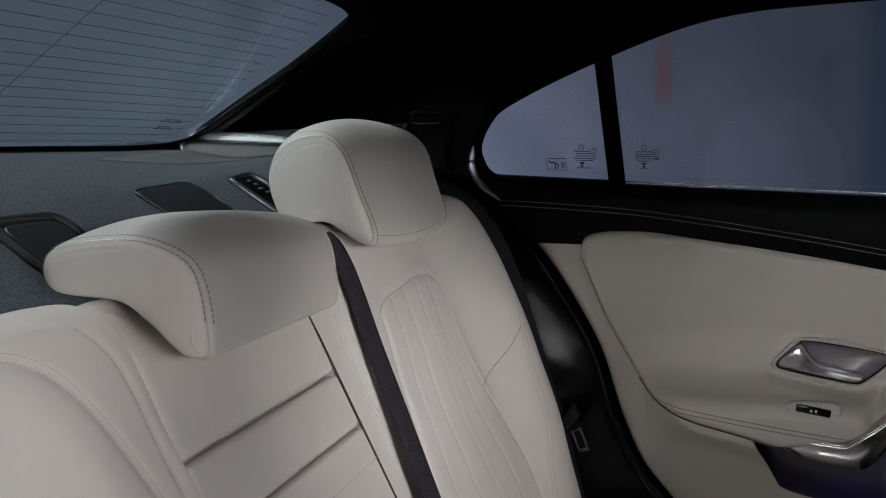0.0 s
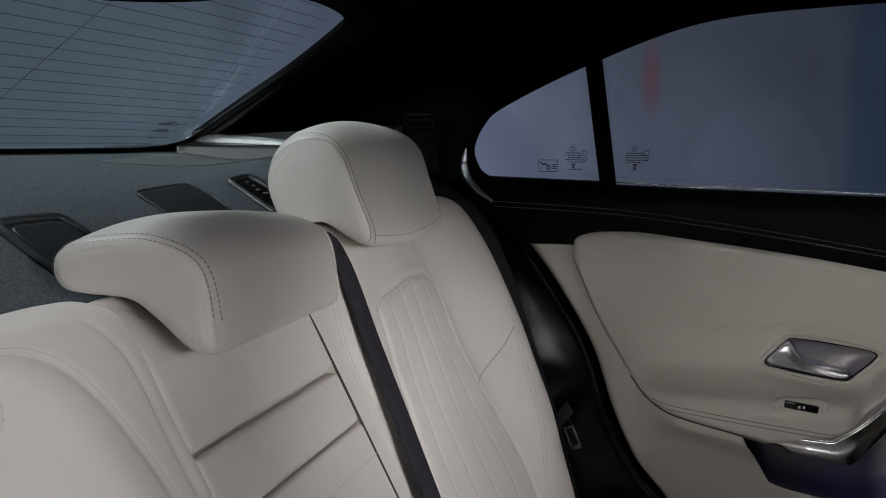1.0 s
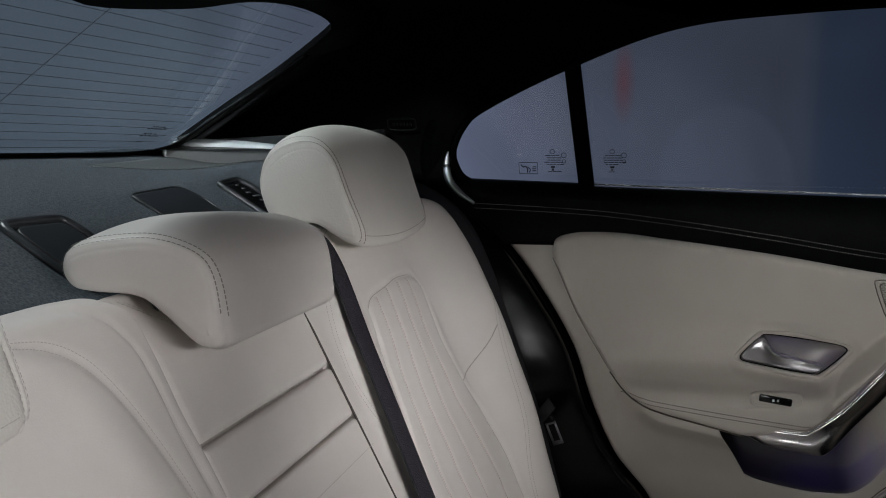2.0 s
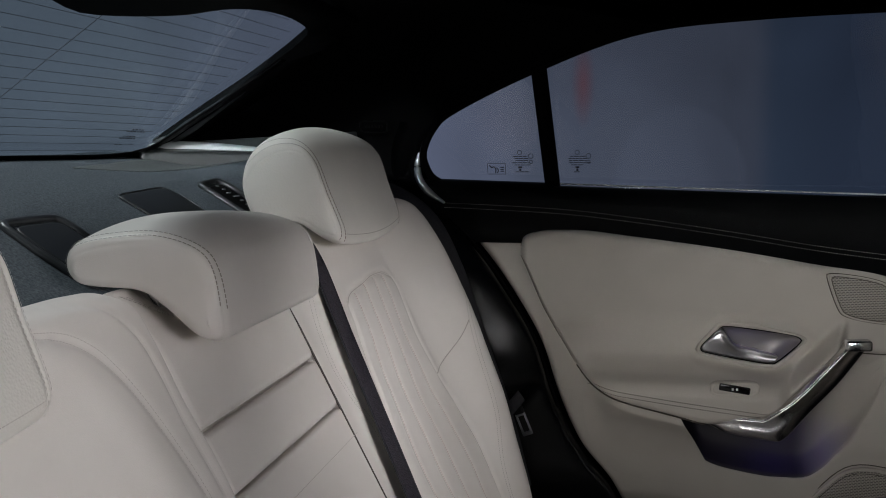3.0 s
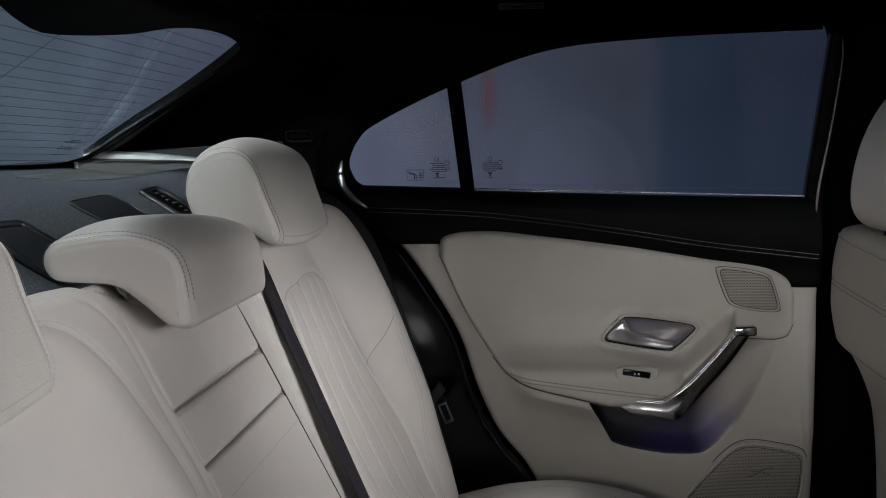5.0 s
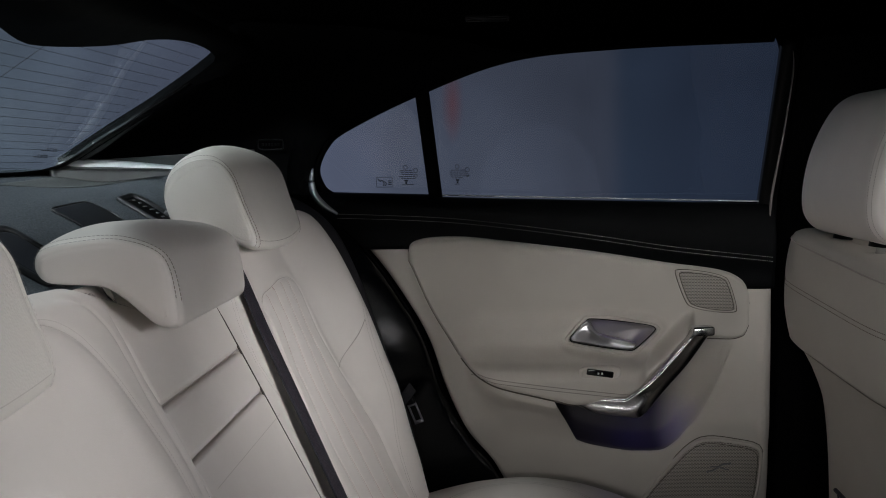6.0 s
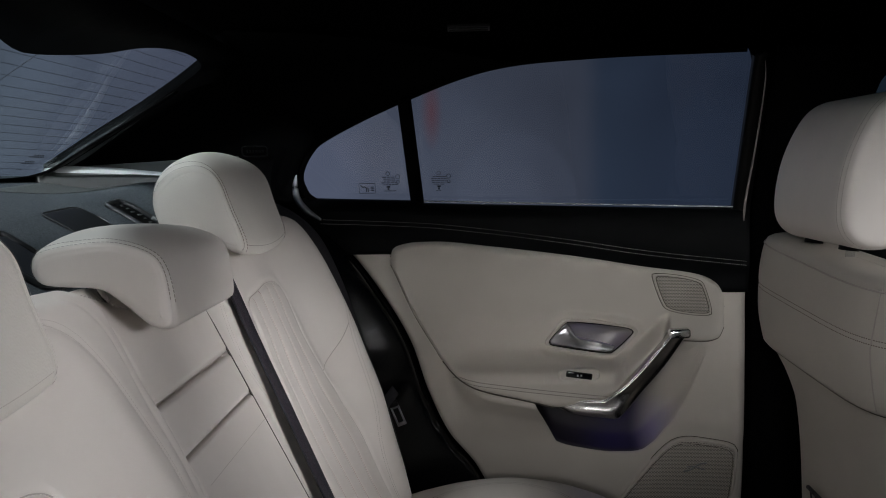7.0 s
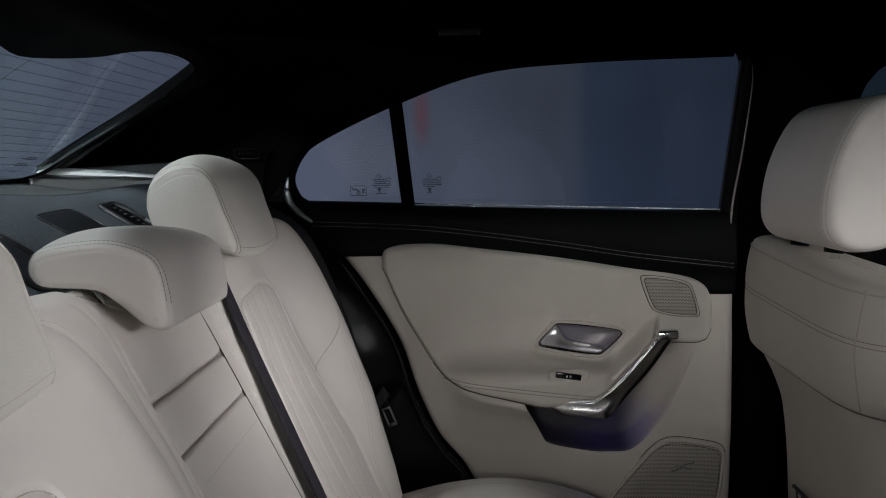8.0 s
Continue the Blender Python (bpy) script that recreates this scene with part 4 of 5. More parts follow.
def side_wing(side):
    top = thing("side_wing", "black moulded trim wing beside the rear backrest", "trim panel", "side wings")
    zs = np.linspace(0.22, 0.86, 70)
    rows = []
    for z in zs:
        yo = float(rear_edge(z)) + 0.012 + 0.02 * float(smooth(0.80, 0.86, z))
        yi = float(herm(z, [0.2, 0.40, 0.54, 0.64, 0.72, 0.80, 0.85, 0.87], [0.24, 0.262, 0.290, 0.312, 0.340, 0.375, 0.420, 0.45]))
        low = float(smooth(0.56, 0.47, z))
        hollow = 0.034 * math.exp(-((z - 0.665) / 0.080) ** 2) + 0.014 * math.exp(-((z - 0.600) / 0.030) ** 2)
        # the foot draws back under the ledge
        under = min(0.07, 0.5 * max(0.0, 0.545 - z))
        rows.append(spline([(0.60, yi + 0.05, z), (0.63, yi + 0.004, z), (0.655, yi * (0.55 + 0.38 * low) + yo * (0.45 - 0.38 * low) + hollow * 0.75 + under, z), (0.685, yi * (0.15 + 0.50 * low) + yo * (0.85 - 0.50 * low) + hollow * 0.3 + under * 0.6, z), (0.702, yo, z), (0.712, yo + 0.012, z), (0.716, yo + 0.05, z)], 30))
    P = np.array(rows) * np.array((side, 1, 1))
    part("moulding", thick_bm(P, (0.0, 0.02, -0.004)), "wing_leather", top)
    zz = np.linspace(0.24, 0.80, 50)
    part("edge_seal", tube_bm(np.stack([np.full(50, side * 0.7145), rear_edge(zz) + 0.010, zz], 1), 0.002, 8), "rubber", top, "black rubber edge seal")
    return top


side_wing(1)
side_wing(-1)


# ---- left rear door ----
def door_left():
    top = tagged(new("door_1"), "cream and black rear door trim, closed", "car door", "", "structure")
    FRONT = -0.372
    # lower panel with armrest swell, pocket and speaker seat, as one moulding
    zs = np.linspace(0.20, 0.80, 200)
    ss = np.linspace(0, 1, 240)
    z, s = np.meshgrid(zs, ss, indexing="ij")
    yr = rear_edge(z) + 0.004
    y = yr + (FRONT - yr) * s
    x = np.full_like(z, 0.722)
    x = x + 0.012 * (1 - np.sqrt(1 - np.clip(1 - (1 - s) / 0.03, 0, 1) ** 2)) * 1.2
    x = x + 0.010 * (1 - np.sqrt(1 - np.clip(1 - s / 0.02, 0, 1) ** 2))
    x = x - 0.003 * smooth(0.05, 0.02, 1 - s) * smooth(0.66, 0.60, z) * smooth(0.40, 0.45, z)
    # map pocket: a scooped hollow below the armrest, open towards the front
    lip_z = lambda q: herm(-q, [-0.012, 0.006, 0.021, 0.037, 0.08, 0.151, 0.184, 0.211, 0.228, 0.246, 0.263, 0.30], [0.53, 0.485, 0.453, 0.431, 0.417, 0.408, 0.410, 0.427, 0.448, 0.468, 0.497, 0.58])
    pz = lip_z(y)
    pk = smooth(0.0, 0.010, z - pz) * smooth(0.012, 0.0, y) * smooth(0.66, 0.54, z) * smooth(0.31, 0.235, -y)
    x = x + 0.060 * pk
    x = x + 0.22 * np.clip(0.455 - z, 0, 1) ** 1.3
    x = x - 0.010 * smooth(0.43, 0.36, z) * smooth(-0.05, -0.14, y) * 0.5
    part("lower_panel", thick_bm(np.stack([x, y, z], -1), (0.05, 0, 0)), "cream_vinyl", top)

    # inside of the pocket, its shade in the colour: floor, back wall and the scoop that runs out towards the front
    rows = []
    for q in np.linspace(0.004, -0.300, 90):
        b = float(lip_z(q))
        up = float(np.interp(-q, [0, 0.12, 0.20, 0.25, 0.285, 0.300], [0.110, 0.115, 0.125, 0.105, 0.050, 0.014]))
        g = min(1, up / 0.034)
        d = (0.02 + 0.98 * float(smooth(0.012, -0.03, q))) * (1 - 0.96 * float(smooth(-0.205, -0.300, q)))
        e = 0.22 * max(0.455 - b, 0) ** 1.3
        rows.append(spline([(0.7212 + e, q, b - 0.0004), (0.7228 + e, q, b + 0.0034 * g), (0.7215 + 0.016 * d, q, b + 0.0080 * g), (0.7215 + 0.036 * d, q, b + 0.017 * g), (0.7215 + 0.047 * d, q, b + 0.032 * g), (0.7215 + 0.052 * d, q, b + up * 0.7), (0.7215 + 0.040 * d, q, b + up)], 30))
    part("pocket_shade", sheet_bm(np.array(rows)), "pocket_shade", top, "inside of the door pocket, its shade put into the colour")
    cup = spline([(-0.028, 0.608), (-0.032, 0.616), (-0.054, 0.638), (-0.064, 0.643), (-0.10, 0.640), (-0.155, 0.633), (-0.171, 0.627), (-0.168, 0.618), (-0.140, 0.592), (-0.127, 0.588), (-0.081, 0.594), (-0.039, 0.601), (-0.030, 0.604)], 90, closed=True)
    turn = -1 if np.sum(cup[:, 0] * np.roll(cup[:, 1], -1) - np.roll(cup[:, 0], -1) * cup[:, 1]) < 0 else 1
    # padded upper field that swells into the armrest
    hi = lambda q: herm(-q, [-0.246, -0.242, -0.228, -0.20, -0.163, -0.072, 0.063, 0.196, 0.284, 0.315, 0.328, 0.332], [0.755, 0.772, 0.780, 0.785, 0.786, 0.777, 0.760, 0.738, 0.724, 0.709, 0.688, 0.66])
    lo = lambda q: herm(-q, [-0.246, -0.238, -0.21, -0.173, -0.158, -0.126, -0.08, -0.03, 0.0, 0.036, 0.09, 0.125, 0.18, 0.215, 0.245, 0.30, 0.322, 0.332], [0.745, 0.728, 0.664, 0.600, 0.576, 0.548, 0.531, 0.519, 0.512, 0.504, 0.512, 0.522, 0.572, 0.599, 0.606, 0.6045, 0.610, 0.63])
    k = np.linspace(0, 1, 190)
    ys = 0.246 + (-0.332 - 0.246) * (0.5 - 0.5 * np.cos(math.pi * k)) * 0.5 + (-0.332 - 0.246) * k * 0.5
    tt = np.linspace(0, 1, 110)
    yy, t = np.meshgrid(ys, tt, indexing="ij")
    zl, zh = lo(yy), hi(yy)
    zz = zl + (zh - zl) * t
    edge = np.minimum(np.minimum(zz - zl, zh - zz), np.minimum(0.246 - yy, yy + 0.332) * 0.9)
    r = 0.012
    flat = 1 - 0.55 * smooth(-0.17, -0.27, yy) * smooth(0.68, 0.62, zz)
    proud = 0.014 - r * (1 - np.sqrt(1 - np.clip(1 - edge / r, 0, 1) ** 2))
    arm = herm(zz, [0.49, 0.515, 0.545, 0.562, 0.575, 0.60, 0.66, 0.80], [0.052, 0.060, 0.062, 0.056, 0.034, 0.010, 0.0, 0.0])
    arm = arm * smooth(0.185, 0.09, yy) * smooth(0.70, 0.55, zz + 0.0)
    lever = 0.05 * np.exp(-((zz - (0.522 + (-yy - 0.125) * 0.98)) / 0.023) ** 4) * smooth(0.09, 0.14, -yy) * smooth(0.240, 0.214, -yy)
    arm = np.maximum(arm * smooth(0.20, 0.13, -yy), lever)
    xx = 0.722 - proud * flat - arm
    # the handle cup is let into the field
    inside = np.full_like(yy, -1.0)
    for k in range(len(cup)):
        a, b = cup[k], cup[(k + 1) % len(cup)]
        ex, ez = b - a
        ln = math.hypot(ex, ez)
        side = ((yy - a[0]) * ez - (zz - a[1]) * ex) / ln * turn
        inside = np.maximum(inside, side)
    near = smooth(0.020, 0.008, inside)
    xx = xx * (1 - near) + 0.704 * near
    xx = np.where(inside < 0.0015, 0.732, xx)
    pad = np.stack([xx, yy, zz], -1)
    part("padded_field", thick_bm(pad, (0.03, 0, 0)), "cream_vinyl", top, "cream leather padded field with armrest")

    def on_pad(q, w):
        """the pad's surface at y = q, z = w"""
        i = np.interp(-np.asarray(q), -ys, np.arange(len(ys)))
        a = np.clip(np.rint(i).astype(int), 0, len(ys) - 1)
        out = []
        for aa, qq, ww in zip(np.atleast_1d(a), np.atleast_1d(q), np.atleast_1d(w)):
            out.append((np.interp(ww, zz[aa], xx[aa]), qq, ww))
        return np.array(out)

    # dark tubes put the shade of the crease round the field into colour
    qs = np.r_[np.linspace(0.2455, -0.3315, 160)]
    rim = np.stack([np.full(160, 0.7207), qs, hi(qs) + 0.0004], 1)
    part("seam", tube_bm(rim, 0.0010, 6), "crease_shade", top, "dark line for the crease shade round the padded field")
    qs = np.linspace(0.2455, 0.158, 40)
    part("seam", tube_bm(np.stack([np.full(40, 0.7207), qs, lo(qs) - 0.0004], 1), 0.0010, 6), "crease_shade", top, "dark line for the crease shade round the padded field")
    # thin shadow line under the armrest, made as a dark tube
    foot = pad[(ys < 0.16) & (ys > -0.034), 1] - np.array((0.0, 0, 0.0012))
    part("seam", tube_bm(foot, 0.0013, 6), "crease_shade", top, "dark line for the shade under the armrest")
    # the panel below meets the armrest's foot
    under = []
    for f in foot[foot[:, 1] > -0.001]:
        w = float(smooth(0.170, 0.075, f[1]))
        slant = 0.50 * float(smooth(0.09, 0.0, f[1]))
        row = spline([f + np.array((0.001, 0, -0.002)), f + np.array((0.002, 0, -0.012)), (0.40 * f[0] + 0.60 * 0.7205, f[1], f[2] - 0.045), (0.7160, f[1], f[2] - 0.085), (0.7205, f[1], f[2] - 0.120), (0.7235, f[1], f[2] - 0.155)], 20)
        row[:, 0] = 0.7235 + (row[:, 0] - 0.7235) * w
        row[:, 0] += 0.22 * np.clip(0.455 - row[:, 2], 0, 1) ** 1.3
        row[:, 1] -= slant * (f[2] - row[:, 2])
        row[:, 1] = np.minimum(row[:, 1], rear_edge(row[:, 2]) - 0.006)
        under.append(row)
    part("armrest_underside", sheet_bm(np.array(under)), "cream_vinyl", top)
    qs = np.linspace(-0.262, -0.3315, 30)
    part("seam", tube_bm(np.stack([np.full(30, 0.7207), qs, lo(qs) - 0.0004], 1), 0.0010, 6), "crease_shade", top, "dark line for the crease shade round the padded field")
    c = spline([(0.140, 0.557), (0.10, 0.551), (0.0, 0.538), (-0.10, 0.527), (-0.122, 0.525)], 90)
    for off in (0, 0.006):
        part("stitching", stitch_bm(on_pad(c[:, 0], c[:, 1] - off) - np.array((0.0006, 0, 0)), (-1, 0, 0.3), w=0.0010, length=0.0030, gap=0.0006, h=0.0004), "thread_seat", top)

    # black upper roll under the window
    ys2 = np.linspace(0.402, FRONT, 120)
    rows = []
    for q in ys2:
        top_z = 0.842 + 0.034 * (q - 0.0) + (0.004 if q > 0.2 else 0)
        low = float(herm(-q, [-0.402, -0.25, -0.2, 0.3, 0.34, 0.372], [0.765, 0.765, 0.755, 0.695, 0.692, 0.692]))
        st = float(herm(-q, [-0.371, -0.295, -0.183, -0.072, 0.064, 0.198, 0.369], [0.824, 0.821, 0.815, 0.803, 0.784, 0.763, 0.743]))
        rows.append(spline([(0.738, q, top_z + 0.002), (0.722, q, top_z), (0.710, q, (top_z + st) / 2 + 0.004), (0.708, q, st), (0.714, q, (st + low) / 2), (0.716, q, low), (0.724, q, low - 0.002)], 26))
    part("upper_roll", thick_bm(np.array(rows), (0.012, 0, 0)), "black_leather", top, "black leather roll with pale stitching")
    sy = np.linspace(0.365, FRONT + 0.004, 200)
    sz = herm(-sy, [-0.371, -0.295, -0.183, -0.072, 0.064, 0.198, 0.369], [0.824, 0.821, 0.815, 0.803, 0.784, 0.763, 0.743])
    for off in (0.001, -0.006):
        part("stitching", stitch_bm(np.stack([np.full_like(sy, 0.7072), sy, sz + off], 1), (-1, 0, 0.2), w=0.00055, length=0.0028, gap=0.0010, h=0.0003), "thread_light", top, "pale double stitching")

    # window: panes, divider, seals
    def pane(y_lo, y_hi, name):
        n = 40
        ya = np.linspace(y_lo, y_hi, n)
        zt = np.interp(ya, ARC_Y, ARC_Z) + 0.03
        P = np.array([[(float(gx(q)) + 0.004, a, q) for q in np.linspace(0.835, b, 12)] for a, b in zip(ya, zt)])
        ob = part(name, thick_bm(P, (0.004, 0, 0)), "tinted_glass", top, "tinted side glass")
        ob.visible_shadow = False
    pane(-0.36, 0.2, "pane")
    pane(0.2, 0.397, "quarter_pane")
    P = []
    for q in np.linspace(0.845, 1.04, 24):
        f = (q - 0.852) / 0.175
        c0 = 0.1985 + 0.016 * f
        P.append([(float(gx(q)) - 0.006 + 0.004 * abs(k), c0 + 0.0115 * k, q) for k in (1, 0.8, 0, -0.8, -1)])
    part("window_divider", thick_bm(np.array(P), (0.012, 0, 0)), "rubber", top, "black window divider bar")
    yb = np.linspace(0.19, -0.35, 40)
    part("window_strip", tube_bm(np.stack([np.full_like(yb, 0.7360), yb, 0.8478 + 0.031 * yb], 1), 0.0014, 6), "sill_strip", top, "bright strip along the window foot")
    # rubber seal round the rear corner of the opening, with a bright outer lip
    loop = spline([(gx(1.094) - 0.006, -0.34, 1.096), (gx(1.087) - 0.006, -0.093, 1.089), (gx(1.071) - 0.006, 0.073, 1.073), (gx(1.021) - 0.006, 0.222, 1.023), (gx(0.966) - 0.006, 0.343, 0.968), (gx(0.935) - 0.006, 0.380, 0.938), (gx(0.90) - 0.006, 0.398, 0.90), (gx(0.87) - 0.004, 0.390, 0.868), (gx(0.855) - 0.004, 0.372, 0.853)], 120)
    part("window_seal", tube_bm(loop, 0.006, 8), "rubber", top)
    P = []
    for q in loop[70:]:
        out = np.array((0, q[1] - 0.30, q[2] - 0.93))
        out /= np.linalg.norm(out)
        P.append([q + np.array((0.004, 0, 0)) + out * k for k in (0.0, 0.012, 0.03, 0.055)])
    part("corner_filler", thick_bm(np.array(P), (0.006, 0, 0)), "rubber", top)
    lip = spline([(0.710, 0.404, 0.905), (0.712, 0.4080, 0.885), (0.711, 0.4050, 0.862), (0.708, 0.390, 0.842), (0.704, 0.364, 0.825)], 40)
    part("seal_lip", tube_bm(lip, np.interp(np.linspace(0, 1, 40), [0, 0.3, 0.7, 1], [0.002, 0.006, 0.006, 0.002]), 10), "bright_strip", top, "bright lip at the rear window corner")
    # front upright of the window frame
    P = []
    for q in np.linspace(0.70, 1.095, 30):
        yf = -0.352 + 0.02 * (q - 0.84) * -1.0
        P.append([(float(gx(max(q, 0.84))) - 0.012, yf + 0.003, q), (float(gx(max(q, 0.84))) - 0.018, yf - 0.012, q), (float(gx(max(q, 0.84))) - 0.016, yf - 0.024, q), (float(gx(max(q, 0.84))) + 0.01, yf - 0.03, q)])
    part("frame_upright", thick_bm(np.array(P), (0.02, 0, 0)), "black_plastic", top)

    # inner handle in its cup
    cc = cup.mean(0)
    rings = []
    d0 = cup - cc
    d0 = d0 / np.linalg.norm(d0, axis=1)[:, None]
    for off, xo in ((0.0085, 0.7075), (0.0078, 0.7020), (0.0060, 0.7000), (0.0035, 0.6998), (0.0012, 0.7010), (0.0006, 0.7050)):
        q = cup + d0 * off
        rings.append(np.stack([np.full(90, xo), q[:, 0], q[:, 1]], 1))
    part("cup_bezel", loft_bm(rings, caps=False), "cream_vinyl", top)
    ring = np.vstack([cup, cup[:1]])
    part("cup_gap", tube_bm(np.stack([np.full(91, 0.7045), *ring.T], 1), 0.0011, 6, side=(1, 0, 0)), "rubber", top, "black gap round the handle cup")
    rings = []
    for kk, xo in ((1.0, 0.7040), (0.985, 0.7050), (0.93, 0.710), (0.84, 0.719), (0.55, 0.723), (0.2, 0.7235), (0.01, 0.7236)):
        q = cc + (cup - cc) * kk
        rings.append(np.stack([np.full(90, xo), q[:, 0], q[:, 1]], 1))
    part("handle_cup", loft_bm(rings, caps=False), "cup_metal", top, "satin violet-grey handle cup")
    low = spline([(-0.0305, 0.611), (-0.032, 0.606), (-0.039, 0.6035), (-0.081, 0.5965), (-0.108, 0.5925), (-0.125, 0.5905), (-0.136, 0.5935)], 60)
    upp = spline([(-0.040, 0.624), (-0.054, 0.638), (-0.061, 0.638), (-0.0765, 0.617), (-0.107, 0.609), (-0.128, 0.604), (-0.139, 0.600)], 60)
    rows = []
    for i, (a, b) in enumerate(zip(low, upp)):
        f = i / 59
        hol = 0.0045 * math.exp(-((f - 0.62) / 0.26) ** 2)
        bul = 0.0035 * math.exp(-((f - 0.30) / 0.16) ** 2)
        mix = lambda k: a * (1 - k) + b * k
        rows.append([(0.7050, *mix(0.0)), (0.7015, *mix(0.04)), (0.7010, *mix(0.12)), (0.7012 + hol - bul * 0.6, *mix(0.35)), (0.7005 + hol - bul, *mix(0.6)), (0.6995 + hol * 0.4, *mix(0.82)), (0.6975, *mix(0.93)), (0.6985, *mix(0.985)), (0.7030, *mix(1.0))])
    P = np.array([spline(r, 26) for r in rows])
    part("inner_handle", thick_bm(P, (0.008, 0, 0)), "handle_metal", top, "satin silver door handle")
    # window switch
    a = np.linspace(0, 2 * math.pi, 48, endpoint=False)
    oy, oz = np.sign(np.cos(a)) * np.abs(np.cos(a)) ** 0.55, np.sign(np.sin(a)) * np.abs(np.sin(a)) ** 0.55
    plate = [np.stack([np.full(48, 0.650 + dx), -0.0735 + oy * (0.0345 - g), 0.5612 - oy * 0.0012 + oz * (0.0115 - g)], 1) for dx, g in ((0.006, 0.0), (0.0, 0.0), (-0.0022, 0.0012), (-0.0030, 0.0030), (-0.0022, 0.0046), (-0.0016, 0.0062), (-0.0016, 0.009))]
    part("switch_plate", loft_bm(plate), "cream_vinyl", top)
    bm = box_bm((0.6475, -0.073, 0.5615), (0.006, 0.044, 0.0105), 0.002, Euler((radians(8), 0, 0)).to_matrix().to_4x4())
    sw = part("window_switch", bm, "gloss_black", top, "black window switch")
    for dy in (-0.003, 0.003):
        part("switch_mark", box_bm((0.6442, -0.073 + dy, 0.5615), (0.0006, 0.0028, 0.0032)), "print_white", sw)
    # pull handle
    up = spline([(-0.030, 0.5065), (-0.048, 0.517), (-0.062, 0.5205), (-0.095, 0.520), (-0.111, 0.5205), (-0.120, 0.526), (-0.157, 0.554), (-0.199, 0.601), (-0.226, 0.631)], 80)
    dn = spline([(-0.033, 0.503), (-0.069, 0.493), (-0.105, 0.489), (-0.131, 0.4865), (-0.143, 0.491), (-0.163, 0.512), (-0.189, 0.541), (-0.219, 0.577), (-0.255, 0.628)], 80)
    rows = []
    for i, (a, b) in enumerate(zip(up, dn)):
        f = i / 79
        tw = float(smooth(0.60, 0.36, f) * smooth(0.0, 0.12, f))  # the lower end is turned up
        xo = float(np.interp(f, [0, 0.2, 0.45, 0.8, 0.95, 1], [0.660, 0.647, 0.640, 0.640, 0.643, 0.645]))
        mix = lambda k: a * (1 - k) + b * k
        rows.append([(xo + 0.014, *a), (xo + 0.006, *mix(0.03)), (xo + 0.001, *mix(0.11)), (xo, *mix(0.15)), (xo + 0.0015 - 0.001 * tw, *mix(0.20)), (xo + 0.003 - 0.0055 * tw, *mix(0.5)), (xo + 0.0075 - 0.0125 * tw, *mix(0.90)), (xo + 0.012 - 0.012 * tw, *mix(0.97)), (xo + 0.018 - 0.008 * tw, *b)])
    part("pull_handle", thick_bm(np.array(rows), (0.016, 0, 0)), "pull_metal", top, "satin silver pull handle")
    bevel = np.array([np.asarray(r[2]) * 0.6 + np.asarray(r[1]) * 0.4 for r in rows])
    part("handle_edge", tube_bm(bevel, np.interp(np.linspace(0, 1, 80), [0, 0.1, 0.9, 1], [0.0005, 0.0011, 0.0012, 0.0008]), 8), "satin_metal", top, "bright upper edge of the pull handle")
    part("handle_tip", box_bm((0.652, -0.2400, 0.6305), (0.022, 0.035, 0.0150), 0.0035, Euler((radians(-2), 0, 0)).to_matrix().to_4x4()), "chrome", top, "bright end of the pull handle")

    # tweeter and woofer covers
    def cover(name, outline, xo, label, rim):
        def tilt(p):
            p = np.array(p, float)
            p[:, 0] += 0.22 * np.clip(0.455 - p[:, 2], 0, 1) ** 1.3
            return p
        o = spline(outline, 64, closed=True)
        c2 = o.mean(0)
        rings = [tilt(np.stack([np.full(64, xo + dx), *(c2 + (o - c2) * kk).T], 1)) for kk, dx in ((1.0, 0.004), (0.985, -0.002), (0.96, -0.003), (0.6, -0.0045), (0.2, -0.005))]
        g = part(name, loft_bm(rings), "speaker_mesh", top, label)
        ring = np.vstack([o, o[:1]])
        part("cover_rim", tube_bm(tilt(np.stack([np.full(65, xo), *(c2 + (ring - c2) * 1.015).T], 1)), rim, 8, side=(1, 0, 0)), "cream_vinyl", g)
        # dark tubes for the shade in the creases beside the rim
        part("cover_crease", tube_bm(tilt(np.stack([np.full(65, xo - 0.0030), *(c2 + (ring - c2) * 0.955).T], 1)), 0.0006, 6, side=(1, 0, 0)), "crease_shade", g)
        k2 = 1.085 if rim < 0.003 else 1.06
        part("cover_crease", tube_bm(tilt(np.stack([np.full(65, xo + (0.0030 if rim < 0.003 else 0.006)), *(c2 + (ring - c2) * k2).T], 1)), 0.0008, 6, side=(1, 0, 0)), "crease_shade", g)
        return g
    cover("tweeter_cover", [(-0.213, 0.722), (-0.25, 0.719), (-0.282, 0.711), (-0.292, 0.700), (-0.303, 0.663), (-0.298, 0.655), (-0.265, 0.657), (-0.235, 0.664), (-0.224, 0.675), (-0.210, 0.713)], 0.7040, "perforated cream tweeter cover", 0.002)
    g = cover("speaker_cover", [(-0.13, 0.27), (-0.16, 0.325), (-0.20, 0.378), (-0.235, 0.417), (-0.265, 0.429), (-0.31, 0.424), (-0.345, 0.415), (-0.353, 0.395), (-0.345, 0.31), (-0.32, 0.24), (-0.2, 0.23)], 0.714, "perforated cream woofer cover", 0.0032)
    mark = spline([(-0.262, 0.374), (-0.272, 0.376), (-0.283, 0.383), (-0.290, 0.387), (-0.303, 0.389)], 16)
    part("badge", tube_bm(np.stack([np.full(16, 0.7155), *mark.T], 1), 0.0016, 6, side=(1, 0, 0)), "steel", g, "small curved metal badge")
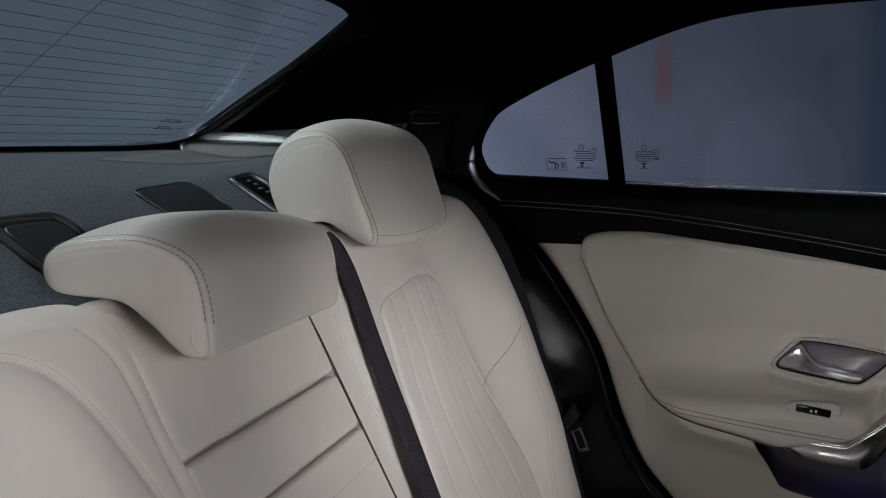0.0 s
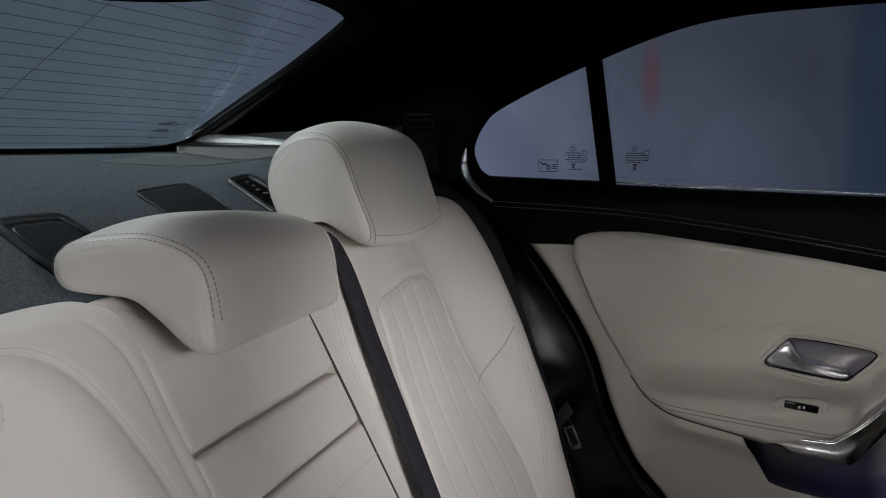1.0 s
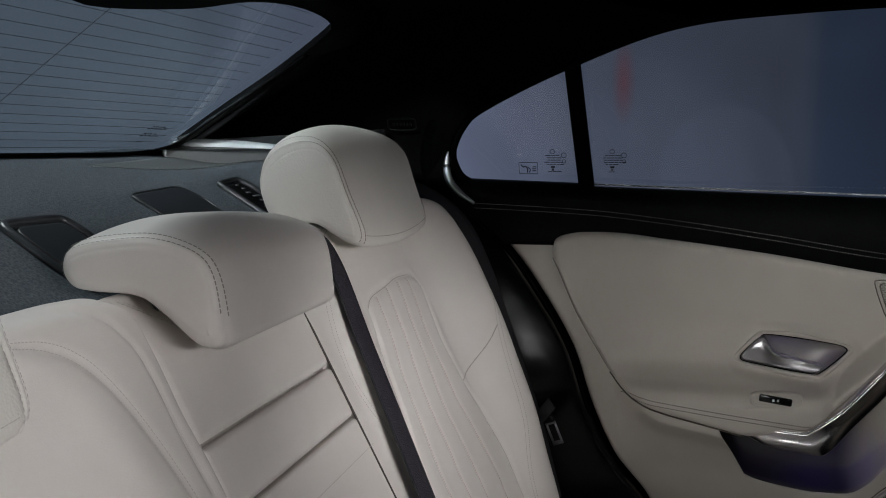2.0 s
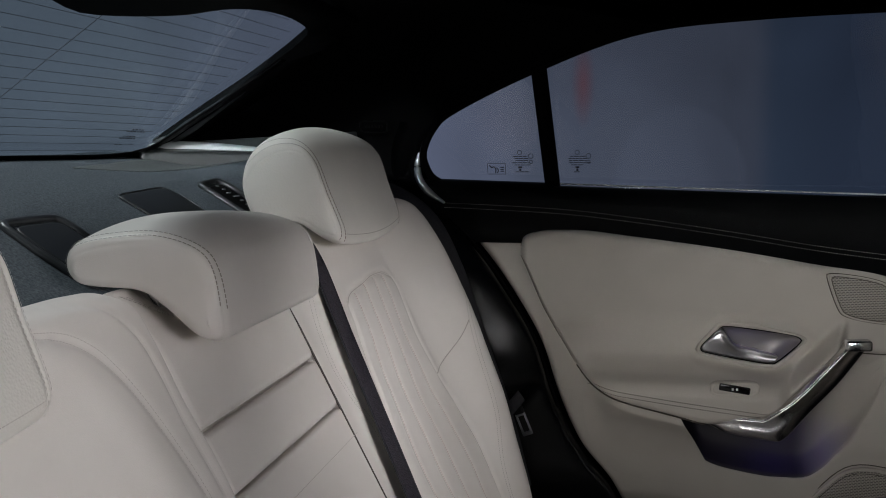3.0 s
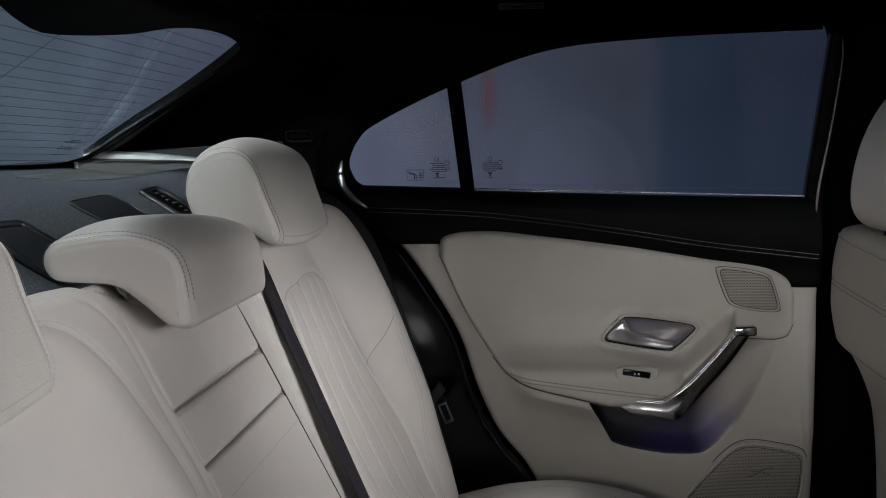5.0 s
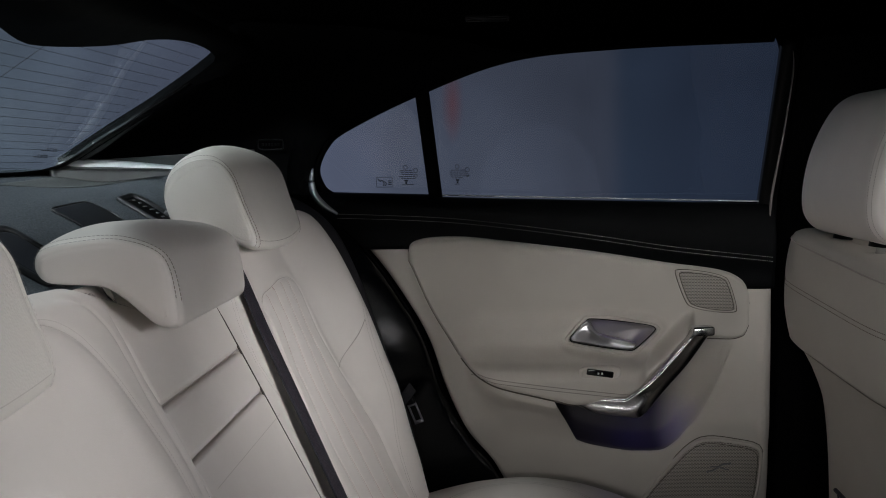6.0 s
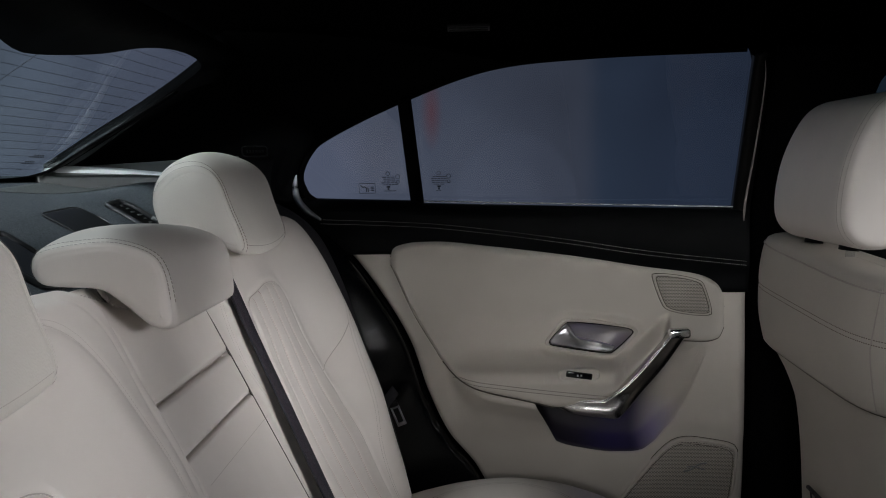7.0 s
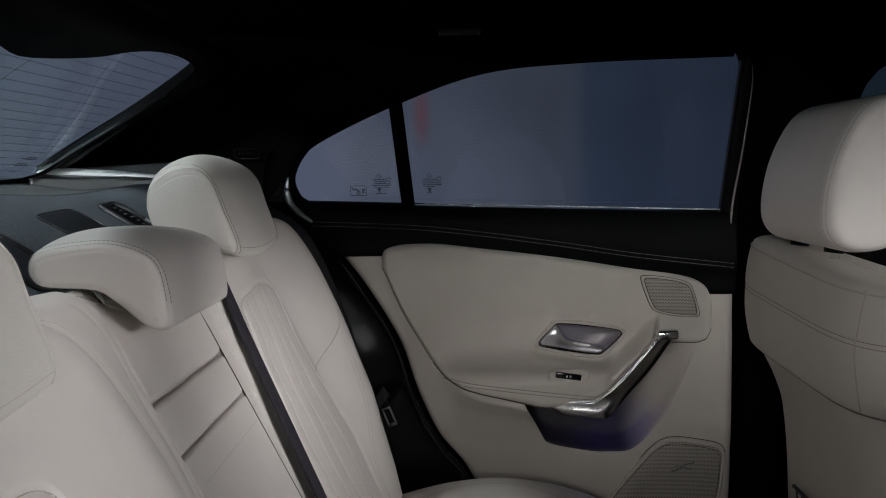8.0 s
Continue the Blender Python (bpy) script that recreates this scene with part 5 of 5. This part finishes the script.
    mark = spline([(-0.268, 0.382), (-0.280, 0.383), (-0.292, 0.379), (-0.300, 0.377)], 16)
    part("badge", tube_bm(np.stack([np.full(16, 0.7155), *mark.T], 1), 0.0012, 6, side=(1, 0, 0)), "steel", g, "small curved metal badge")
    # outer skin of the door
    P = np.array([[(0.80 - 0.02 * ((q - 0.5) / 0.3) ** 2, yy3, q) for q in np.linspace(-0.1, 0.835, 14)] for yy3 in np.linspace(0.41, -0.375, 20)])
    part("outer_skin", thick_bm(P, (0.01, 0, 0)), "gloss_black", top)
    return top


def mesh_material():
    m = shader("speaker_mesh", (0.40, 0.365, 0.32), 0.5)[0]
    n, l = m.node_tree.nodes, m.node_tree.links
    co, br = n.new("ShaderNodeTexCoord"), n.new("ShaderNodeTexBrick")
    sp, cb = n.new("ShaderNodeSeparateXYZ"), n.new("ShaderNodeCombineXYZ")
    l.new(co.outputs["Object"], sp.inputs[0])
    l.new(sp.outputs["Y"], cb.inputs["X"])
    l.new(sp.outputs["Z"], cb.inputs["Y"])
    l.new(cb.outputs[0], br.inputs["Vector"])
    br.inputs["Scale"].default_value = 1.0
    br.inputs["Brick Width"].default_value, br.inputs["Row Height"].default_value = 0.0050, 0.0025
    br.inputs["Mortar Size"].default_value = 0.0008
    br.inputs["Mortar Smooth"].default_value = 0.3
    br.inputs["Color1"].default_value = br.inputs["Color2"].default_value = (0.10, 0.090, 0.080, 1)
    br.inputs["Mortar"].default_value = (0.44, 0.405, 0.36, 1)
    l.new(br.outputs["Color"], n["Principled BSDF"].inputs["Base Color"])
    bump = n.new("ShaderNodeBump")
    bump.inputs["Strength"].default_value, bump.inputs["Distance"].default_value = 0.8, 0.001
    l.new(br.outputs["Fac"], bump.inputs["Height"])
    l.new(bump.outputs[0], n["Principled BSDF"].inputs["Normal"])
    M["speaker_mesh"] = m


mesh_material()
door_left()

# small violet mood lamp inside the door pocket
mood = bpy.data.lights.new("pocket_lamp", "AREA")
mood.shape, mood.size, mood.size_y, mood.energy, mood.color = "RECTANGLE", 0.05, 0.008, 0.0075, (0.11, 0.06, 1.0)
ob = new("pocket_lamp", mood)
ob.matrix_world = look((0.748, -0.150, 0.490), (0.752, -0.160, 0.41))

glow = bpy.data.lights.new("cup_lamp", "AREA")
glow.shape, glow.size, glow.size_y, glow.energy, glow.color = "RECTANGLE", 0.07, 0.004, 0.0011, (0.25, 0.16, 1.0)
ob = new("cup_lamp", glow)
ob.matrix_world = look((0.7085, -0.105, 0.6355), (0.7200, -0.107, 0.61))


# ---- front seat on the left ----
def front_seat():
    top = thing("car_seat", "cream leather front seat seen from behind", "car seat")
    C = 0.345
    a = np.linspace(0, 2 * math.pi, 96, endpoint=False)
    ca, sa = np.cos(a), np.sin(a)
    rx = np.sign(ca) * np.abs(ca) ** (2 / 5.0)
    ry = np.sign(sa) * np.abs(sa) ** (2 / 3.6)
    HALF = lambda z: herm(z, [0.20, 0.45, 0.55, 0.60, 0.64, 0.70, 0.74, 0.78, 0.81], [0.192, 0.199, 0.212, 0.227, 0.255, 0.261, 0.261, 0.257, 0.245])
    BACK = lambda z: herm(z, [0.20, 0.45, 0.55, 0.60, 0.64, 0.70, 0.74, 0.78, 0.81], [-0.380, -0.375, -0.369, -0.355, -0.338, -0.330, -0.331, -0.338, -0.350])

    def ring(z, grow=0.0, depth=0.13):
        z = np.broadcast_to(np.asarray(z, float), a.shape)
        x = C + rx * (HALF(z) + grow)
        dep = depth - 0.05 * smooth(0.74, 0.80, z)
        y = BACK(z) + grow - dep / 2 + ry * dep / 2 - 0.016 * np.abs(rx) ** 6 * (ry > 0)
        return np.stack([x, y, z], 1)

    low = 0.632 + 0.012 * rx
    rings = [ring(low, -0.006), ring(low - 0.002, -0.001)]
    for k in np.linspace(0, 1, 44):
        z = low + (0.785 + 0.014 * rx - low) * k
        g = -0.0012 * np.exp(-((z - 0.718 - 0.012 * rx) / 0.0035) ** 2)
        rings.append(ring(z) + np.stack([g * rx * 0, g, 0 * g], 1))
    lid = rings[-1]
    c = lid.mean(0)
    for k, dz in ((0.94, 0.004), (0.8, 0.006), (0.5, 0.006)):
        rings.append(c + (lid - c) * k + np.array((0, 0, dz)))
    cover = part("back_cover", loft_bm(rings), "cream_vinyl", top, "cream leather upper back cover")
    shell = [ring(np.full(96, z), -0.008 - 0.004 * float(smooth(0.60, 0.66, z))) for z in np.linspace(0.22, 0.66, 40)]
    part("back_shell", loft_bm(shell), "cream_vinyl", top, "smooth cream lower back shell")
    # the shade of the gap under the cover, put in as a dark tube
    gap = ring(low - 0.0015, -0.0035)
    part("gap", tube_bm(np.vstack([gap, gap[:1]]), 0.0024, 6), "joint_shade", cover, "dark tube for the shade of the gap under the cover")
    # two stitched seams across the cover, one down its inner corner
    back = [i for i in range(96) if sa[i] > -0.2]
    for off in (0.0, 0.006):
        z = 0.718 + 0.012 * rx + off - 0.003
        r3 = ring(z, 0.0004)[back]
        part("stitching", stitch_bm(r3[np.argsort(r3[:, 0])], (0, 1, 0.1), w=0.0012, length=0.0032, gap=0.0006, h=0.0004), "thread_dark", cover)
    z = np.linspace(0.625, 0.77, 30)
    p = []
    for q in z:
        k = (129 + 90 * max(0.0, q - 0.70)) / 360 * 96
        r3, k0 = ring(np.full(96, q), 0.0003), int(k)
        p.append(r3[k0] * (1 - k + k0) + r3[k0 + 1] * (k - k0))
    p = np.array(p)
    part("seam", tube_bm(p, 0.0009, 6), "seam_shadow", cover)
    p = np.array([ring(0.778 + 0.014 * rx, 0.0008)[i] for i in back])
    part("seam", tube_bm(p[np.argsort(p[:, 0])], 0.0012, 6), "seam_shadow", cover)
    # net pocket low on the shell
    net = new("net_pocket")
    net.parent = top
    bm = bmesh.new()
    xs, zs = np.linspace(0.22, 0.40, 9), (0.30, 0.445)
    for i in range(len(xs) - 1):
        for q in (0, 1):
            x0, x1 = (xs[i], xs[i + 1]) if q else (xs[i + 1], xs[i])
            tube_bm([(x0 + (x1 - x0) * f, -0.386 + 0.012 * f, zs[0] + (zs[1] - zs[0]) * f) for f in np.linspace(0, 1, 4)], 0.0013, 5, bm)
    part("net", bm, "webbing", net, "black elastic net")
    part("net_edge", tube_bm([(0.21, -0.380, 0.447), (0.30, -0.374, 0.444), (0.41, -0.374, 0.447)], 0.003, 8), "webbing", net)
    return top


front_seat()


def front_headrest():
    top = thing("front_headrest", "cream leather front headrest on chrome posts", "headrest")
    C, W = 0.370, 0.143
    prof = spline([(-0.352, 0.822), (-0.346, 0.858), (-0.356, 0.915), (-0.378, 0.965), (-0.402, 0.992), (-0.435, 1.001), (-0.462, 0.985), (-0.470, 0.94), (-0.462, 0.88), (-0.448, 0.828), (-0.425, 0.806), (-0.378, 0.803)], 96, closed=True)
    core = prof.mean(0)
    tan = np.roll(prof, -1, 0) - np.roll(prof, 1, 0)
    nrm = np.stack([tan[:, 1], -tan[:, 0]], 1)
    nrm /= np.linalg.norm(nrm, axis=1)[:, None]
    nrm *= np.sign(np.sum((prof - core) * nrm, 1).mean())
    def ring(k):
        e = np.clip((abs(k) - 0.80) / 0.20, 0, 1)
        inset = 0.013 * (1 - math.sqrt(max(0, 1 - e * e))) + 0.0007 * math.exp(-((abs(k) - 0.90) / 0.012) ** 2)
        q = prof - nrm * inset
        return np.stack([np.full(96, C + W * k), q[:, 0], q[:, 1]], 1)
    ks = np.r_[np.linspace(-1, -0.8, 14), np.linspace(-0.75, 0.75, 20), np.linspace(0.8, 1, 14)]
    body = [ring(k) for k in ks]
    def cap(sgn):
        e = ring(sgn)
        m = e.mean(0)
        return [m + (e - m) * k + np.array((sgn * 0.007 * (1 - k ** 2.4), 0, 0)) for k in (0.15, 0.35, 0.55, 0.72, 0.86, 0.95)]
    part("cushion", loft_bm(cap(-1) + body + cap(1)[::-1]), "cream_leather", top)
    for sgn in (-1, 1):
        for off in (-0.03, 0.03):
            r = ring(sgn * (0.90 + off))
            n3 = np.stack([np.full(96, sgn * 0.3), nrm[:, 0], nrm[:, 1]], 1)
            p = np.vstack([r, r[:1]]) + np.vstack([n3, n3[:1]]) * 0.0005
            part("stitching", stitch_bm(p, np.vstack([n3, n3[:1]]), w=0.0007, length=0.0026, gap=0.0009, h=0.0003), "thread_dark", top)
    for du in (-0.065, 0.065):
        post = part("post", tube_bm([(C + du, -0.385, 0.78), (C + du, -0.395, 0.84)], 0.006, 14), "chrome", top, "chrome post")
        part("collar", tube_bm([(C + du, -0.385, 0.797), (C + du, -0.386, 0.806), (C + du, -0.387, 0.812)], [0.013, 0.0125, 0.009], 16), "black_plastic", post)
    return top


front_headrest()


# ---- rest of the car's body ----
def body():
    set_structure(part("floor", box_bm((0, -0.5, 0.06), (1.56, 2.2, 0.06), 0.01), "carpet", smooth=False), "black carpeted car floor", "floor")
    # rear bulkhead under the shelf
    set_structure(part("wall_bulkhead", box_bm((0, 0.62, 0.42), (1.4, 0.04, 0.78)), "carpet", smooth=False), "black rear bulkhead behind the seat", "wall")
    for side, nm in ((1, "left"), (-1, "right")):
        # middle pillar
        P = []
        for q in np.r_[np.linspace(0.1, 1.0, 20), np.linspace(1.01, 1.10, 14)]:
            xg = float(gx(max(q, 0.84))) - 0.004
            w = float(np.interp(q, [0.1, 0.4, 0.8, 1.015, 1.042, 1.065, 1.082, 1.10], [0.20, 0.16, 0.15, 0.153, 0.16, 0.176, 0.20, 0.30]))
            P.append([(side * (xg + 0.03), -0.378, q), (side * (xg - 0.01), -0.386, q), (side * (xg - 0.02), -0.40 - w / 2, q), (side * (xg - 0.01), -0.40 - w, q), (side * (xg + 0.03), -0.41 - w, q)])
        set_structure(part("wall_pillar_middle_" + nm, thick_bm(np.array(P), (side * 0.03, 0, 0)), "pillar_cloth"), "black middle roof pillar trim", "wall")
        yp = np.linspace(0, 1, 20)
        ed = spline([(gx(1.075) - 0.020, -0.368, 1.075), (gx(1.041) - 0.022, -0.372, 1.041), (gx(0.94) - 0.022, -0.370, 0.94), (gx(0.85) - 0.022, -0.365, 0.85), (0.716, -0.362, 0.798)], 20)
        set_structure(part("trim_pillar_" + nm, tube_bm(ed * np.array((side, 1, 1)), np.interp(yp, [0, 0.1, 0.9, 1], [0.0006, 0.0013, 0.0022, 0.0008]), 8), "grey_edge"), "thin grey edge of the pillar trim", "trim")
        # inner quarter lining behind the door window
        P = np.array([[(side * (0.742 - 0.42 * max(0, q - 0.86)), yy4, q) for q in np.linspace(0.55, 0.97, 10)] for yy4 in np.linspace(0.42, 0.58, 10)])
        set_structure(part("wall_lining_" + nm, thick_bm(P, (side * 0.01, 0, 0)), "pillar_cloth"), "black lining behind the rear door", "wall")
        # quarter panel behind the door
        set_structure(part("wall_quarter_" + nm, box_bm((side * 0.76, 0.70, 0.38), (0.06, 0.56, 0.90), 0.01), "gloss_black"), "car body side behind the door", "wall")
        # front door below its window; the right one is unseen, added to keep low light off the near seat
        P = []
        for q in np.linspace(-0.57, -1.35, 20):
            tz = 0.845 + 0.034 * q
            P.append([(side * 0.735, q, 0.12), (side * 0.72, q, 0.45), (side * 0.715, q, 0.70), (side * 0.71, q, tz - 0.03), (side * 0.738, q, tz)])
        set_structure(part("door_front_" + nm, thick_bm(np.array(P), (side * 0.05, 0, 0)), "black_leather"), "black trim of the front door", "door")
        if side < 0:
            continue
        # front side window: pane and its pale edge
        P = np.array([[(float(gx(q)) + 0.004, yy5, q) for q in np.linspace(0.82, 1.10, 12)] for yy5 in np.linspace(-0.40, -1.3, 10)])
        pane = set_structure(part("window_3", thick_bm(P, (0.004, 0, 0)), "dark_glass"), "dark tinted front side window", "window")
        pane.visible_shadow = False
    # scuttle and dash, far forward
    set_structure(part("wall_dash", box_bm((0, -1.45, 0.45), (1.5, 0.3, 0.85), 0.08), "black_plastic"), "black dashboard closing the front of the cabin", "wall")
    # rear deck and body below the rear window
    set_structure(part("wall_deck", box_bm((0, 1.02, 0.80), (1.5, 0.44, 0.16), 0.04), "gloss_black"), "black boot deck behind the rear window", "wall")


body()


# ---- prints and small fittings ----
def bars(parent, name, y0, y1, z0, rows, rng, h=0.0010, pitch=0.0033):
    """unreadable small print on the side glass, as bars"""
    for i in range(rows):
        z = z0 - i * pitch
        m = (y0 + y1) / 2 + rng.uniform(-0.002, 0.002)
        w = (y0 - y1) * rng.uniform(0.45, 1.0)
        y = m + w / 2
        while y > m - w / 2:
            seg = rng.uniform(0.003, 0.008)
            part(name, box_bm((float(gx(z)) + 0.0025, y - seg / 2, z), (0.0006, seg, h), 0, Euler((0, radians(-22.8), 0)).to_matrix().to_4x4()), "print_dark", parent, smooth=False)
            y -= seg + 0.0012


def ring_mark(parent, y, z, r, thick=0.0004):
    a = np.linspace(0, 2 * math.pi, 25)
    part("mark", tube_bm(np.stack([gx(z + r * np.sin(a)) + 0.0025, y + r * np.cos(a), z + r * np.sin(a)], 1), thick, 4, side=(1, 0, 0)), "print_dark", parent)


def glass_prints():
    rng = random.Random(11)
    for y0, y1 in ((0.262, 0.234), (0.174, 0.146)):
        g = tagged(new("glass_print"), "small dark maker's print on the side glass", "print", "glass prints")
        bars(g, "bar", y0, y1, 0.8965, 5, rng)
        bars(g, "bar", y0 - 0.006, y1 + 0.006, 0.8725, 1, rng)
        ring_mark(g, (y0 + y1) / 2, 0.9025, 0.0033)
        ring_mark(g, y1 - 0.003, 0.897, 0.0036)
        ring_mark(g, y1 - 0.003, 0.888, 0.0026)
        part("mark", box_bm((float(gx(0.878)) + 0.0025, (y0 + y1) / 2, 0.8795), (0.0006, 0.006, 0.0026)), "print_dark", g, smooth=False)
        part("mark", box_bm((float(gx(0.875)) + 0.0025, (y0 + y1) / 2, 0.8755), (0.0006, 0.003, 0.003)), "print_dark", g, smooth=False)
    # pictogram in a frame
    g = tagged(new("glass_print"), "framed pictogram printed on the quarter glass", "print", "glass prints")
    ya, yb, za, zb = 0.299, 0.271, 0.869, 0.886
    for y, z, sy, sz in (((ya + yb) / 2, za, ya - yb, 0.0006), ((ya + yb) / 2, zb, ya - yb, 0.0006), (ya, (za + zb) / 2, 0.0006, zb - za), (yb, (za + zb) / 2, 0.0006, zb - za)):
        part("frame_line", box_bm((float(gx(z)) + 0.0025, y, z), (0.0006, sy, sz), 0, Euler((0, radians(-22.8), 0)).to_matrix().to_4x4()), "print_dark", g, smooth=False)
    p = spline([(0.296, 0.883), (0.2925, 0.879), (0.289, 0.8805), (0.286, 0.876), (0.287, 0.871)], 14)
    part("symbol", tube_bm(np.stack([gx(p[:, 1]) + 0.0025, p[:, 0], p[:, 1]], 1), 0.0009, 5), "print_dark", g)
    p = spline([(0.285, 0.879), (0.282, 0.875), (0.284, 0.871)], 8)
    part("symbol", tube_bm(np.stack([gx(p[:, 1]) + 0.0025, p[:, 0], p[:, 1]], 1), 0.0007, 5), "print_dark", g)
    for z in (0.8765, 0.8735, 0.8795):
        part("symbol", box_bm((float(gx(z)) + 0.0025, 0.276, z), (0.0006, 0.006, 0.0013)), "print_dark", g, smooth=False)
    # print in the corner of the rear pane
    g = tagged(new("glass_print"), "small dark maker's print on the rear glass", "print", "glass prints")
    for i, (w, t0) in enumerate(((0.030, 0.225), (0.045, 0.210), (0.030, 0.175), (0.036, 0.160), (0.014, 0.115))):
        x = 0.425 + 0.002 * i - w / 2
        while x < 0.425 + 0.002 * i + w / 2:
            seg = rng.uniform(0.004, 0.009)
            p = rw(np.linspace(x, x + seg, 3), t0) - np.array((0, 0.0014, 0.0028))
            part("bar", tube_bm(p, 0.00055, 5), "print_dark", g)
            x += seg + 0.0018


glass_prints()


def airbag_tag():
    g = tagged(new("airbag_tag"), "small black raised tag on the rear pillar", "tag")
    m = Matrix.Translation((0.686, 0.471, 0.944)) @ Vector((-0.87, -0.07, -0.49)).to_track_quat("Z", "Y").to_matrix().to_4x4()
    a = np.linspace(0, 2 * math.pi, 49)
    px, py = np.sign(np.cos(a)) * np.abs(np.cos(a)) ** 0.35 * 0.0095, np.sign(np.sin(a)) * np.abs(np.sin(a)) ** 0.35 * 0.021
    flip = abs((m.to_3x3() @ Vector((1, 0, 0))).y) > 0.5
    if flip:
        px, py = py, px
    bm = tube_bm(np.stack([px, py, np.full(49, 0.001)], 1), 0.0012, 8)
    bmesh.ops.transform(bm, matrix=m, verts=bm.verts)
    part("rim", bm, "tag_black", g)
    bm = bmesh.new()
    for k in range(6):
        o = (k - 2.5) * 0.0052
        c, s = ((o, 0, 0.001), (0.003, 0.0045, 0.0012)) if flip else ((0, o, 0.001), (0.0045, 0.003, 0.0012))
        box_bm(c, s, 0, None, 1, bm)
    bmesh.ops.transform(bm, matrix=m, verts=bm.verts)
    part("raised_bars", bm, "tag_black", g, smooth=False)


airbag_tag()


def roof_hook():
    g = tagged(new("coat_hook"), "grey slotted coat hook plate on the black headliner", "coat hook")
    c = np.array((0.535, 0.106))
    z = float(roof_z(c[0], c[1])) - 0.001
    tilt = Euler((0, radians(10), 0)).to_matrix().to_4x4()
    for dx, sx in ((-0.011, 0.003), (0.011, 0.003), (0.0, 0.005)):
        part("slat", box_bm((c[0] + dx, c[1], z - 0.003 - dx * 0.16), (sx, 0.060, 0.005), 0.001, tilt), "grey_plastic", g)
    for dy in (-0.031, 0.031):
        part("end_bar", box_bm((c[0], c[1] + dy, z - 0.003), (0.025, 0.003, 0.005), 0.001, tilt), "grey_plastic", g)
    part("plate", box_bm((c[0], c[1], z - 0.0005), (0.024, 0.060, 0.003), 0.0008, tilt), "black_plastic", g)


plain("grey_plastic", (0.022, 0.022, 0.024), 0.4)
roof_hook()


# ---- dim red glow added for a tail lamp's reflection, far outside the side window ----
def red_reflection():
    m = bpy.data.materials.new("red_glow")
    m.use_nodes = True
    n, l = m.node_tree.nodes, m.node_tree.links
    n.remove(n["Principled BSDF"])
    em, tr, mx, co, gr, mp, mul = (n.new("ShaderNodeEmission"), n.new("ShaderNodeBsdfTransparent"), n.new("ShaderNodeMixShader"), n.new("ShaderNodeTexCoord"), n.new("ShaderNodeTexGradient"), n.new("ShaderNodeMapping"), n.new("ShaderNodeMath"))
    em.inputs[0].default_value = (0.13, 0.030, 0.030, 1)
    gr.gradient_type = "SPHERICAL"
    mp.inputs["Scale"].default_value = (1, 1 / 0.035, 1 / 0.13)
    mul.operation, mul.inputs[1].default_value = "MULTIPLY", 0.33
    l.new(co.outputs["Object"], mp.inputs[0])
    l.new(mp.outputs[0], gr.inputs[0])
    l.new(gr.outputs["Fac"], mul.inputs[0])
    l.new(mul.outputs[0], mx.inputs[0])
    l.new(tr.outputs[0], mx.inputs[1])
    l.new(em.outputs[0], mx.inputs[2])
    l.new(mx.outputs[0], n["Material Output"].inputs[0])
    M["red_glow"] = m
    top = tagged(new("tail_lamp_reflection"), "soft red glow for a tail lamp's reflection in the side window", "lamp")
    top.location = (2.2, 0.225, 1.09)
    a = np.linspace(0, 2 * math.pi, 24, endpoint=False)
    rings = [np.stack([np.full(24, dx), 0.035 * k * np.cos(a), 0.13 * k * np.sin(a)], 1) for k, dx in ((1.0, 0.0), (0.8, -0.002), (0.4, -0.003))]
    ob = part("disc", loft_bm(rings), "red_glow", top, "soft red disc")
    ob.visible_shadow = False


red_reflection()
